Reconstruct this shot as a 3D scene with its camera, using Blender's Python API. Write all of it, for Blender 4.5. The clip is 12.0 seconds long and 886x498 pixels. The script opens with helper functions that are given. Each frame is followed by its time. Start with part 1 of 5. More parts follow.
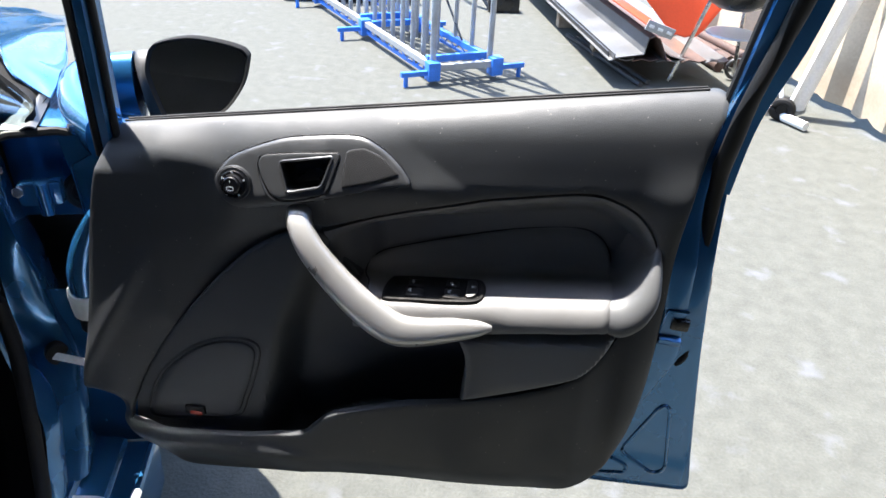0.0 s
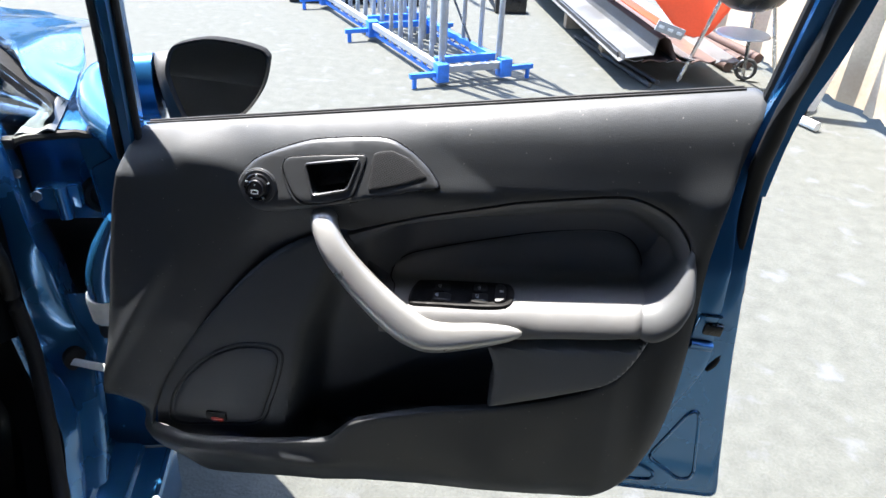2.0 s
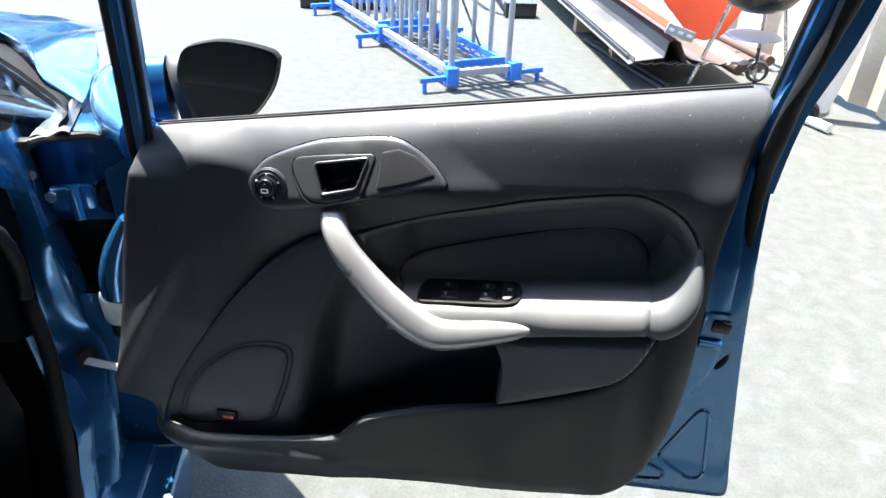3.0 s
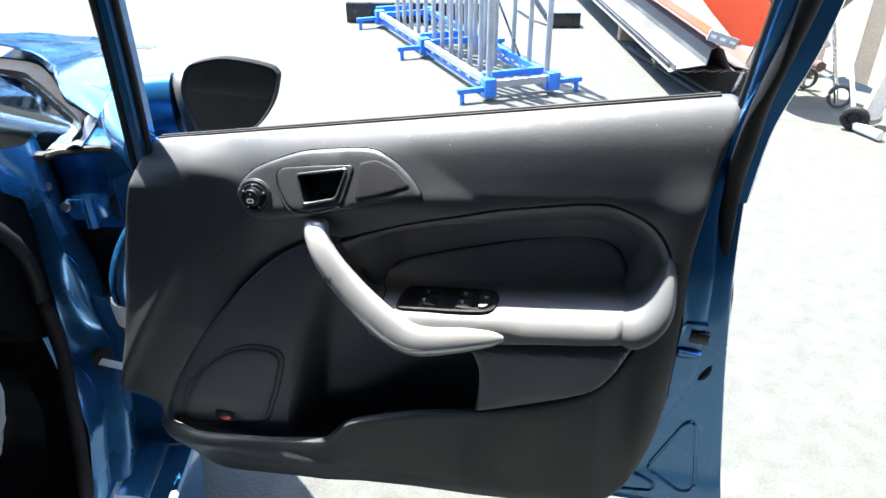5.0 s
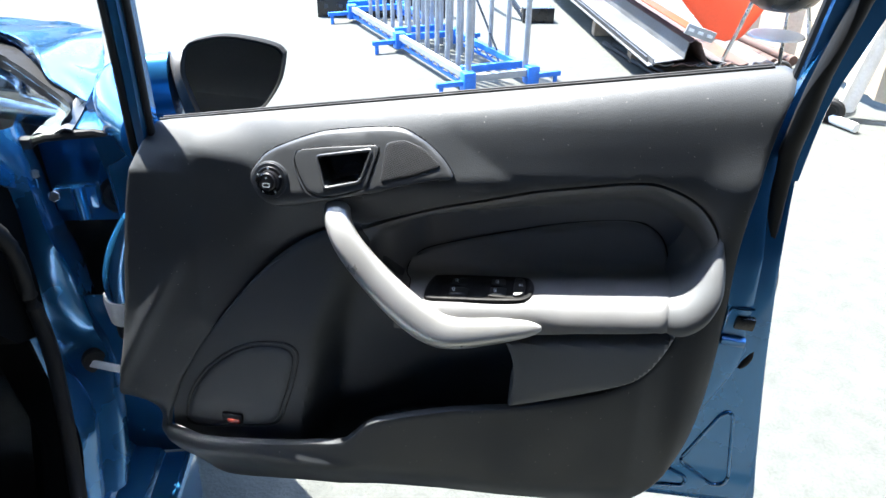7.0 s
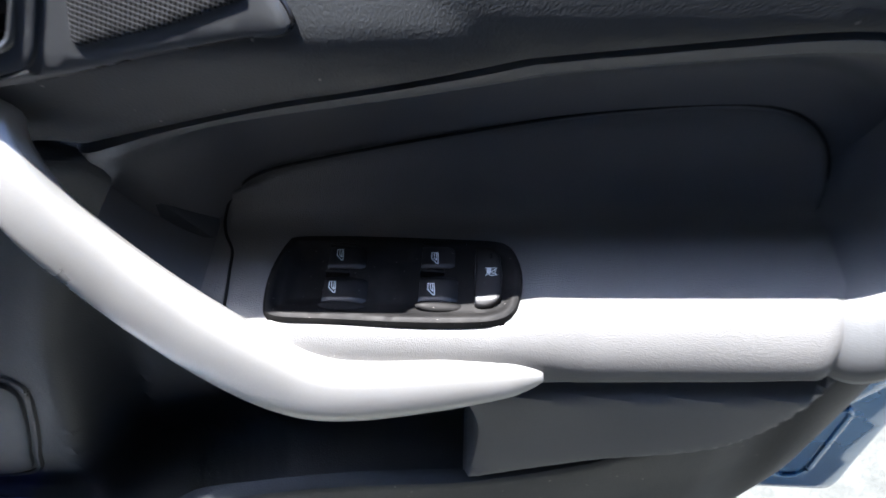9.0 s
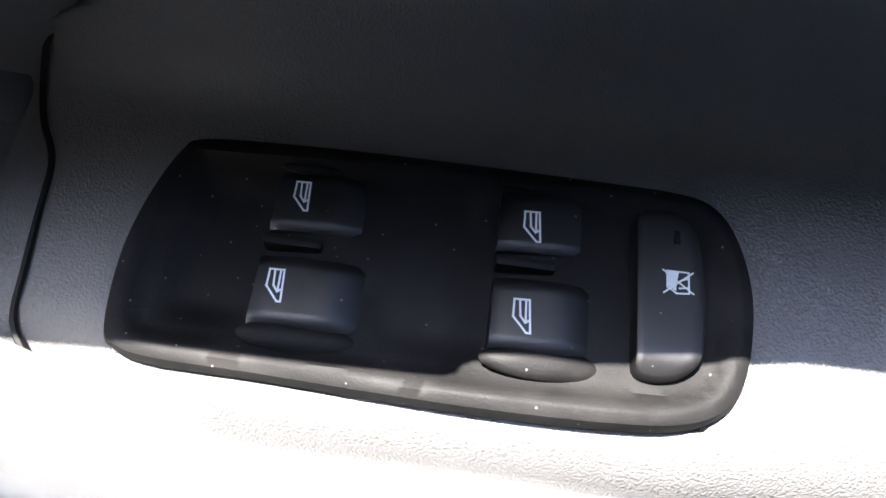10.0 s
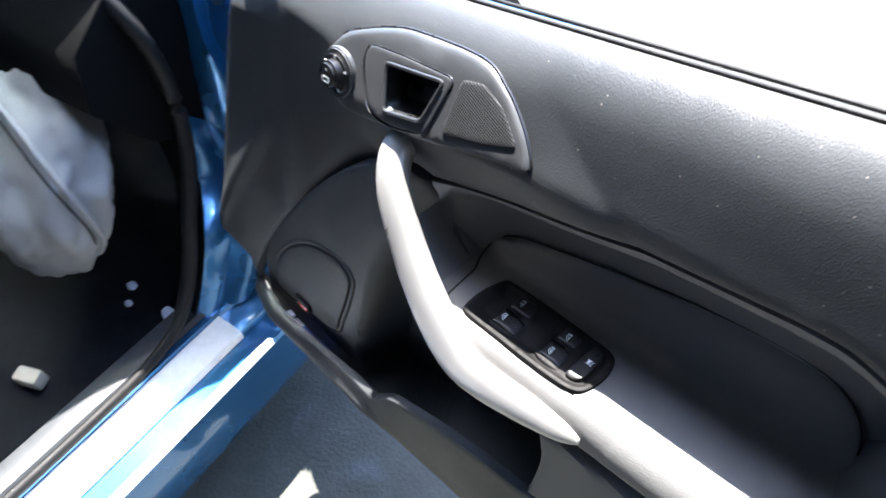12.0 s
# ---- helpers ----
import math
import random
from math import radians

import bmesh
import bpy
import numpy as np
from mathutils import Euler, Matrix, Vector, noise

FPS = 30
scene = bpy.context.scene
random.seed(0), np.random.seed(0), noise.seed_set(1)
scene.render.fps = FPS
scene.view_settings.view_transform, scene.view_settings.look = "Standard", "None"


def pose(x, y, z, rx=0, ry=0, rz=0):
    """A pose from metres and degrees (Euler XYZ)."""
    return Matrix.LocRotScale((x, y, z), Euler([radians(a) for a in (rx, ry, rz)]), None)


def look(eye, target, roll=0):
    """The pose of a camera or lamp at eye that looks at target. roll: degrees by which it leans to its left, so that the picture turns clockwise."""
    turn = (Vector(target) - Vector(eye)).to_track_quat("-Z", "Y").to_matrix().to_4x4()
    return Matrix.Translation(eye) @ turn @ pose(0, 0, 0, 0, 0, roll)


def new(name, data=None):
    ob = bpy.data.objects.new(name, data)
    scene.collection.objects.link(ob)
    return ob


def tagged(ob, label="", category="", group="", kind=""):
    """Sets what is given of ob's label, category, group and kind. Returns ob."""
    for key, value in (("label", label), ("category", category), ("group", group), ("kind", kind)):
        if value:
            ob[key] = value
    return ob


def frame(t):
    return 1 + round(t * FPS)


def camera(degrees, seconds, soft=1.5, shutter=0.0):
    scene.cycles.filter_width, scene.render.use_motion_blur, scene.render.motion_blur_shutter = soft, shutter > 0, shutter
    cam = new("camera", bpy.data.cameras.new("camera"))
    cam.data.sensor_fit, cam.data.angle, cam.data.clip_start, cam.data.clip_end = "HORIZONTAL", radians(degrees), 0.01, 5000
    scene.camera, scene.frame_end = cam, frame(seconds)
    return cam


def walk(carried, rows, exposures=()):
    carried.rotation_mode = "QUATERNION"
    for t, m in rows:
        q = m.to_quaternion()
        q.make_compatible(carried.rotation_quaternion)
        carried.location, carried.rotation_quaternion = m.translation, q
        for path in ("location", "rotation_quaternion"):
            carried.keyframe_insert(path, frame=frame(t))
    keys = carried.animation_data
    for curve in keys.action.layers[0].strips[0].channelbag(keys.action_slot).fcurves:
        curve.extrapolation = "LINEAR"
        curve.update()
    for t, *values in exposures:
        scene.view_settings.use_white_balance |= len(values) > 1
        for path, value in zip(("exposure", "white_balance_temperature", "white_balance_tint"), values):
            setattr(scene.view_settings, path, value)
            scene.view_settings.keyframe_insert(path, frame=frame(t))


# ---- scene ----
from mathutils.geometry import delaunay_2d_cdt

cam = camera(64.7, 12.0, shutter=0.25)
PATH = [
    (0, (0.652, -0.88, 1.414), (0.481, 0.807, 0.352), 3.1),
    (0.5, (0.638, -0.882, 1.406), (0.478, 0.778, 0.303), 3.2),
    (1, (0.63, -0.881, 1.403), (0.464, 0.791, 0.319), 2.9),
    (1.5, (0.618, -0.87, 1.399), (0.446, 0.814, 0.334), 2.8),
    (2, (0.614, -0.867, 1.405), (0.434, 0.82, 0.347), 2.8),
    (2.5, (0.618, -0.875, 1.404), (0.421, 0.815, 0.353), 2.4),
    (3, (0.62, -0.877, 1.4), (0.407, 0.814, 0.353), 2.1),
    (5, (0.739, -0.878, 1.412), (0.365, 0.798, 0.388), -0.4),
    (5.5, (0.684, -0.872, 1.391), (0.357, 0.818, 0.373), 0.3),
    (6, (0.654, -0.873, 1.381), (0.356, 0.824, 0.364), 0.8),
    (6.5, (0.643, -0.876, 1.372), (0.355, 0.824, 0.358), 0.8),
    (6.7, (0.637, -0.868, 1.367), (0.351, 0.831, 0.353), 0.8),
    (8.3, (0.637, -0.57, 1.283), (0.47, 0.924, -0.036), -0.5),
    (8.5, (0.625, -0.465, 1.243), (0.482, 0.955, -0.158), 0.3),
    (9, (0.583, -0.266, 1.148), (0.588, 0.962, -0.43), 3.6),
    (9.5, (0.569, -0.121, 1.013), (0.534, 0.811, -0.756), 3.7),
    (10, (0.556, -0.083, 0.96), (0.579, 0.718, -0.872), 9.2),
    (10.5, (0.567, -0.077, 0.97), (0.546, 0.588, -0.916), 7.2),
    (11, (0.589, -0.129, 1.064), (0.565, 0.708, -0.752), 9.3),
    (11.3, (0.615, -0.24, 1.167), (0.358, 0.771, -0.539), 4.7),
    (11.5, (0.633, -0.286, 1.218), (0.119, 0.747, -0.415), 0.1),
    (11.8, (0.706, -0.334, 1.297), (-0.117, 0.672, -0.223), -0.4),
    (12, (0.785, -0.353, 1.338), (-0.221, 0.576, -0.12), -0.8),
]
EXPOSURE = [(0, 2.95, 6050, 10), (3, 3.24, 5930, 9), (6.7, 3.46, 5850, 6), (8.5, 3.48, 5350, 8), (9, 3.5, 5650, 11), (9.5, 3.7, 6000, 11), (10, 3.95, 6000, 11), (10.5, 4.25, 5850, 11), (11, 4.2, 5700, 10), (11.5, 4.2, 5700, 10), (12, 3.85, 5900, 10)]
walk(cam, [(t, look(eye, target, roll)) for t, eye, target, roll in PATH], EXPOSURE)

# ---- world, sun, exposure ----
SUN_TO = Vector((-0.33, 0.228, 1.0)).normalized()
world = bpy.data.worlds.new("world")
scene.world = world
world.use_nodes = True
wn = world.node_tree
sky = wn.nodes.new("ShaderNodeTexSky")
sky.sky_type = "NISHITA"
sky.sun_disc = False
sky.sun_elevation = math.asin(SUN_TO.z)
sky.sun_rotation = math.atan2(SUN_TO.x, SUN_TO.y)
wn.links.new(sky.outputs[0], wn.nodes["Background"].inputs[0])
wn.nodes["Background"].inputs[1].default_value = 0.125
sun = new("sun", bpy.data.lights.new("sun", "SUN"))
sun.data.energy = 3.4
sun.data.angle = radians(0.53)
sun.data.color = (1.0, 0.9, 0.775)
sun.matrix_world = look(SUN_TO * 20, (0, 0, 0))


# ---- materials ----
def material(name, base, rough=0.5, metal=0.0, vary=0.15, scale=6.0, fine=120.0, bump=0.15, bump_size=0.001, coat=0.0, spec=0.5, cells=False, blotch=None, blotch_at=(0.55, 0.7), specks=0.0):
    """A principled surface with coarse and fine variation in colour, roughness and relief."""
    m = bpy.data.materials.new(name)
    m.use_nodes = True
    nt = m.node_tree
    p = nt.nodes["Principled BSDF"]
    p.inputs["Roughness"].default_value = rough
    p.inputs["Metallic"].default_value = metal
    p.inputs["Coat Weight"].default_value = coat
    p.inputs["Coat Roughness"].default_value = 0.06
    p.inputs["Specular IOR Level"].default_value = spec
    co = nt.nodes.new("ShaderNodeTexCoord")

    def tex(size, detail):
        n = nt.nodes.new("ShaderNodeTexNoise")
        n.inputs["Scale"].default_value = size
        n.inputs["Detail"].default_value = detail
        nt.links.new(co.outputs["Object"], n.inputs["Vector"])
        return n
    coarse, small = tex(scale, 5), tex(fine, 3)
    ramp = nt.nodes.new("ShaderNodeMapRange")
    ramp.inputs[1].default_value, ramp.inputs[2].default_value = 0.3, 0.7
    ramp.inputs[3].default_value, ramp.inputs[4].default_value = 1 - vary, 1 + vary
    nt.links.new(coarse.outputs[0], ramp.inputs[0])
    ramp2 = nt.nodes.new("ShaderNodeMapRange")
    ramp2.inputs[1].default_value, ramp2.inputs[2].default_value = 0.3, 0.7
    ramp2.inputs[3].default_value, ramp2.inputs[4].default_value = 1 - vary * 0.6, 1 + vary * 0.6
    nt.links.new(small.outputs[0], ramp2.inputs[0])
    mul = nt.nodes.new("ShaderNodeMath")
    mul.operation = "MULTIPLY"
    nt.links.new(ramp.outputs[0], mul.inputs[0])
    nt.links.new(ramp2.outputs[0], mul.inputs[1])
    col = nt.nodes.new("ShaderNodeVectorMath")
    col.operation = "SCALE"
    col.inputs[0].default_value = base
    nt.links.new(mul.outputs[0], col.inputs["Scale"])
    out = col.outputs[0]
    if blotch:
        b = tex(scale * 0.45, 6)
        r = nt.nodes.new("ShaderNodeMapRange")
        r.inputs[1].default_value, r.inputs[2].default_value = blotch_at
        nt.links.new(b.outputs[0], r.inputs[0])
        mix = nt.nodes.new("ShaderNodeMix")
        mix.data_type = "RGBA"
        mix.inputs[7].default_value = (*blotch, 1)
        nt.links.new(r.outputs[0], mix.inputs[0])
        nt.links.new(out, mix.inputs[6])
        out = mix.outputs[2]
    if specks:
        dot = nt.nodes.new("ShaderNodeTexVoronoi")
        dot.inputs["Scale"].default_value = specks
        nt.links.new(co.outputs["Object"], dot.inputs["Vector"])
        dust = nt.nodes.new("ShaderNodeMapRange")
        dust.inputs[1].default_value, dust.inputs[2].default_value = 0.07, 0.04
        nt.links.new(dot.outputs["Distance"], dust.inputs[0])
        grey = nt.nodes.new("ShaderNodeMix")
        grey.data_type = "RGBA"
        grey.inputs[7].default_value = (0.16, 0.15, 0.14, 1)
        nt.links.new(dust.outputs[0], grey.inputs[0])
        nt.links.new(out, grey.inputs[6])
        out = grey.outputs[2]
    nt.links.new(out, p.inputs["Base Color"])
    rr = nt.nodes.new("ShaderNodeMapRange")
    rr.inputs[1].default_value, rr.inputs[2].default_value = 0.3, 0.7
    rr.inputs[3].default_value, rr.inputs[4].default_value = max(rough - 0.08, 0.02), min(rough + 0.08, 1)
    nt.links.new(coarse.outputs[0], rr.inputs[0])
    nt.links.new(rr.outputs[0], p.inputs["Roughness"])
    if bump:
        bp = nt.nodes.new("ShaderNodeBump")
        bp.inputs["Strength"].default_value = bump
        bp.inputs["Distance"].default_value = bump_size
        if cells:
            v = nt.nodes.new("ShaderNodeTexVoronoi")
            v.feature = "SMOOTH_F1"
            v.inputs["Scale"].default_value = fine
            nt.links.new(co.outputs["Object"], v.inputs["Vector"])
            nt.links.new(v.outputs["Distance"], bp.inputs["Height"])
        else:
            nt.links.new(small.outputs[0], bp.inputs["Height"])
        nt.links.new(bp.outputs[0], p.inputs["Normal"])
    return m


TRIM = material("charcoal_grained_plastic", (0.02, 0.0228, 0.0257), 0.57, vary=0.10, scale=9, fine=850, bump=0.33, bump_size=0.0005, cells=True, spec=0.55, specks=70)
SURROUND = material("grey_grained_plastic", (0.096, 0.0985, 0.1015), 0.5, vary=0.06, scale=8, fine=900, bump=0.25, bump_size=0.0004, cells=True)
ARMREST = material("grey_leather_grain", (0.124, 0.1235, 0.122), 0.5, vary=0.05, scale=12, fine=1400, bump=0.5, bump_size=0.0006, cells=True)
PANEL = material("grey_lower_plastic", (0.031, 0.0355, 0.0415), 0.55, vary=0.07, scale=8, fine=800, bump=0.4, bump_size=0.0004, cells=True)
ESCUT = material("dark_satin_plastic", (0.034, 0.036, 0.0385), 0.42, vary=0.06, scale=20, fine=900, bump=0.2, bump_size=0.0002)
BLACK = material("black_gloss_plastic", (0.008, 0.008, 0.009), 0.28, vary=0.2, scale=40, fine=900, bump=0.05, bump_size=0.0002)
SWITCH = material("black_switch_plastic", (0.0052, 0.005, 0.0054), 0.42, vary=0.2, scale=60, fine=1200, bump=0.12, bump_size=0.0002, blotch=(0.02, 0.019, 0.018), blotch_at=(0.58, 0.8), specks=170)
DUSTY = material("dusty_switch_bezel", (0.0055, 0.0053, 0.0053), 0.6, spec=0.18, vary=0.25, scale=70, fine=1500, bump=0.25, bump_size=0.0003, blotch=(0.022, 0.0205, 0.0195), blotch_at=(0.5, 0.75), specks=200)
SILVER = material("silver_painted_plastic", (0.4129, 0.4073, 0.3928), 0.34, metal=0.55, vary=0.04, scale=12, fine=900, bump=0.05, bump_size=0.0002)
SILVER_EDGE = material("satin_silver_edge", (0.06, 0.062, 0.065), 0.35, metal=0.6, vary=0.05, scale=30, fine=900, bump=0.05, bump_size=0.0002)
WHITE_MARK = material("white_print", (0.75, 0.78, 0.8), 0.5, vary=0.05, scale=90, fine=900, bump=0)
PAINT = material("blue_metallic_paint", (0.029, 0.142, 0.33), 0.24, metal=0.62, vary=0.07, scale=5, fine=700, bump=0.04, bump_size=0.0003, coat=0.8)
RUBBER = material("black_rubber", (0.004, 0.004, 0.0042), 0.65, spec=0.3, vary=0.2, scale=20, fine=300, bump=0.2, bump_size=0.0006)
CARPET = material("dark_carpet", (0.012, 0.012, 0.013), 0.95, vary=0.35, scale=20, fine=400, bump=0.8, bump_size=0.003, spec=0.1)
DARK = material("black_cabin_plastic", (0.0035, 0.0037, 0.004), 0.8, spec=0.06, vary=0.15, scale=9, fine=500, bump=0.3, bump_size=0.0006)
CHROME = material("bright_steel", (0.6, 0.6, 0.6), 0.25, metal=1.0, vary=0.08, scale=14, fine=300, bump=0.05, bump_size=0.0005)
RED_LENS = material("red_reflector", (0.42, 0.03, 0.015), 0.25, vary=0.1, scale=60, fine=400, bump=0)
AIRBAG = material("white_airbag_nylon", (0.225, 0.225, 0.23), 0.75, vary=0.1, scale=9, fine=500, bump=0.3, bump_size=0.0008, blotch=(0.1875, 0.1812, 0.175))
MARKER = material("blue_marker_plastic", (0.01, 0.03, 0.33), 0.35, vary=0.06, scale=50, fine=300, bump=0)
PAPER = material("white_paper", (0.744, 0.744, 0.792), 0.85, vary=0.1, scale=60, fine=400, bump=0.3, bump_size=0.001)
GROUND = material("pale_worn_concrete", (0.072, 0.0745, 0.0665), 0.9, vary=0.16, scale=16, fine=110, bump=0.6, bump_size=0.005, spec=0.2, blotch=(0.100, 0.105, 0.112), blotch_at=(0.60, 0.76))
RACK_BLUE = material("blue_enamel_steel", (0.03, 0.156, 0.576), 0.45, vary=0.18, scale=12, fine=120, bump=0.15, bump_size=0.001)
RACK_GREY = material("grey_galvanised_tube", (0.312, 0.325, 0.338), 0.45, metal=0.35, vary=0.15, scale=10, fine=90, bump=0.1, bump_size=0.001)
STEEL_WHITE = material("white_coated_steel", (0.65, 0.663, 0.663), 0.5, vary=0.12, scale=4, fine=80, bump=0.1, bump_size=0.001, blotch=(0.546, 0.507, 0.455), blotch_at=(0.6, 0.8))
STEEL_GREY = material("grey_steel_section", (0.0442, 0.0468, 0.0507), 0.45, metal=0.3, vary=0.15, scale=5, fine=80, bump=0.1, bump_size=0.001)
STEEL_RUST = material("rusty_brown_steel", (0.0585, 0.0338, 0.0273), 0.75, vary=0.3, scale=9, fine=90, bump=0.3, bump_size=0.002, blotch=(0.091, 0.0455, 0.026))
COLLAR = material("grey_mirror_plastic", (0.05, 0.05, 0.051), 0.6, vary=0.12, scale=30, fine=600, bump=0.2, bump_size=0.0004)
COWL = material("grey_scuttle_plastic", (0.012, 0.01164, 0.0114), 0.8, spec=0.12, vary=0.15, scale=20, fine=300, bump=0.2, bump_size=0.0006)
STACK_WHITE = material("weathered_white_steel", (0.077, 0.0798, 0.0826), 0.5, vary=0.25, scale=4, fine=80, bump=0.1, bump_size=0.001, blotch=(0.07, 0.063, 0.056), blotch_at=(0.56, 0.8))
ORANGE = material("orange_plastic_sheet", (0.78, 0.085, 0.022), 0.5, vary=0.06, scale=3, fine=60, bump=0.1, bump_size=0.002)
ORANGE_DUSTY = material("faded_orange_board", (0.27, 0.0378, 0.0135), 0.85, spec=0.2, vary=0.12, scale=4, fine=60, bump=0.1, bump_size=0.002)
BLACK_STEEL = material("black_enamel_steel", (0.012, 0.012, 0.012), 0.3, vary=0.2, scale=9, fine=120, bump=0.05, bump_size=0.001)
CREAM = material("cream_corrugated_steel", (0.462, 0.399, 0.301), 0.65, vary=0.14, scale=3, fine=60, bump=0.15, bump_size=0.002, blotch=(0.308, 0.231, 0.154), blotch_at=(0.56, 0.75))
SHED = material("dark_shed_steel", (0.104, 0.107, 0.112), 0.7, vary=0.2, scale=2, fine=60, bump=0.1, bump_size=0.002)
TIMBER = material("weathered_timber", (0.30, 0.23, 0.16), 0.85, vary=0.25, scale=14, fine=160, bump=0.4, bump_size=0.002)


def glassy(name, colour, rough, transmission, metal=0.0):
    m = bpy.data.materials.new(name)
    m.use_nodes = True
    p = m.node_tree.nodes["Principled BSDF"]
    p.inputs["Base Color"].default_value = (*colour, 1)
    p.inputs["Roughness"].default_value = rough
    p.inputs["Transmission Weight"].default_value = transmission
    p.inputs["Metallic"].default_value = metal
    p.inputs["IOR"].default_value = 1.5
    return m


def perforated(name, base, pitch):
    """Dark plastic with a close grid of round holes."""
    m = material(name, base, 0.75, vary=0.08, scale=20, fine=900, bump=0, spec=0.2)
    nt = m.node_tree
    co = nt.nodes.new("ShaderNodeTexCoord")
    turn = nt.nodes.new("ShaderNodeMapping")
    turn.inputs["Rotation"].default_value = (0, radians(-14), 0)
    turn.inputs["Scale"].default_value = (1, 0, 1)
    nt.links.new(co.outputs["Object"], turn.inputs["Vector"])
    v = nt.nodes.new("ShaderNodeTexVoronoi")
    v.inputs["Scale"].default_value = 1 / pitch
    v.inputs["Randomness"].default_value = 0.0
    nt.links.new(turn.outputs[0], v.inputs["Vector"])
    hole = nt.nodes.new("ShaderNodeMapRange")
    hole.inputs[1].default_value, hole.inputs[2].default_value = 0.36, 0.46
    nt.links.new(v.outputs["Distance"], hole.inputs[0])
    mix = nt.nodes.new("ShaderNodeMix")
    mix.data_type = "RGBA"
    mix.inputs[6].default_value, mix.inputs[7].default_value = (0.003, 0.003, 0.003, 1), (*base, 1)
    nt.links.new(hole.outputs[0], mix.inputs[0])
    p = nt.nodes["Principled BSDF"]
    nt.links.new(mix.outputs[2], p.inputs["Base Color"])
    bp = nt.nodes.new("ShaderNodeBump")
    bp.inputs["Strength"].default_value = 0.6
    bp.inputs["Distance"].default_value = 0.0006
    nt.links.new(hole.outputs[0], bp.inputs["Height"])
    nt.links.new(bp.outputs[0], p.inputs["Normal"])
    return m


GRILLE = perforated("perforated_grille", (0.040, 0.041, 0.044), 0.0021)
GLASS = glassy("windscreen_glass", (0.45, 0.52, 0.52), 0.02, 1.0)
MIRROR = glassy("mirror_glass", (0.62, 0.64, 0.66), 0.02, 0.0, 1.0)


# ---- building helpers ----
def thing(name, label, category, at=(0, 0, 0), group="", kind=""):
    ob = new(name)
    ob.empty_display_size = 0.1
    ob.location = at
    return tagged(ob, label, category, group, kind)


def finish(name, bm, mat, smooth=True, angle=35):
    me = bpy.data.meshes.new(name)
    bmesh.ops.recalc_face_normals(bm, faces=bm.faces) if len(bm.faces) < 6000 else None
    if smooth:
        for fc in bm.faces:
            fc.smooth = True
        for e in bm.edges:
            if len(e.link_faces) != 2 or e.calc_face_angle(0) > radians(angle):
                e.smooth = False
    bm.to_mesh(me)
    bm.free()
    for m in mat if isinstance(mat, (list, tuple)) else [mat]:
        me.materials.append(m)
    return new(name, me)


def part(name, bm, mat, parent, label="", smooth=True, angle=35):
    ob = finish(name, bm, mat, smooth, angle)
    ob.parent = parent
    if parent.type == "EMPTY":
        ob.matrix_parent_inverse = Matrix.Translation(-Vector(parent.location))
    return tagged(ob, label) if label else ob


def solo(name, bm, mat, label, category, group="", kind="", smooth=True):
    return tagged(finish(name, bm, mat, smooth), label, category, group, kind)


def spline(points, count, closed=False):
    """Catmull-Rom through a few control points."""
    p = np.array(points, float)
    n = len(p)
    out = []
    spans = n if closed else n - 1
    for k in range(count if closed else count):
        u = k / (count if closed else count - 1) * spans
        a = min(int(u), spans - 1)
        f = u - a
        if closed:
            q = [p[(a + d) % n] for d in (-1, 0, 1, 2)]
        else:
            q = [p[min(max(a + d, 0), n - 1)] for d in (-1, 0, 1, 2)]
        out.append(0.5 * (2 * q[1] + (q[2] - q[0]) * f + (2 * q[0] - 5 * q[1] + 4 * q[2] - q[3]) * f ** 2 + (3 * q[1] - q[0] - 3 * q[2] + q[3]) * f ** 3))
    return np.array(out)


def even(points, step, closed=True):
    """The same line with points at even steps."""
    p = np.array(points, float)
    if closed:
        p = np.vstack([p, p[:1]])
    run = np.r_[0, np.cumsum(np.linalg.norm(np.diff(p, axis=0), axis=1))]
    n = max(int(run[-1] / step), 8)
    at = np.linspace(0, run[-1], n, endpoint=False) if closed else np.linspace(0, run[-1], n)
    return np.stack([np.interp(at, run, p[:, k]) for k in range(p.shape[1])], 1)


def inside(poly, pts):
    x, z = pts[:, 0], pts[:, 1]
    hit = np.zeros(len(pts), bool)
    for (x0, z0), (x1, z1) in zip(poly, np.roll(poly, -1, 0)):
        c = (z0 > z) != (z1 > z)
        with np.errstate(divide="ignore", invalid="ignore"):
            hit ^= c & (x < (x1 - x0) * (z - z0) / (z1 - z0) + x0)
    return hit


def distance(poly, pts, closed=True):
    best = np.full(len(pts), 9.0)
    ends = np.roll(poly, -1, 0) if closed else poly[1:]
    for a, b in zip(poly, ends):
        d = b - a
        t = np.clip(((pts - a) @ d) / max(d @ d, 1e-12), 0, 1)
        best = np.minimum(best, np.linalg.norm(pts - a - t[:, None] * d, axis=1))
    return best


def smooth01(a, b, v):
    t = np.clip((np.asarray(v, float) - a) / (b - a), 0, 1)
    return t * t * (3 - 2 * t)


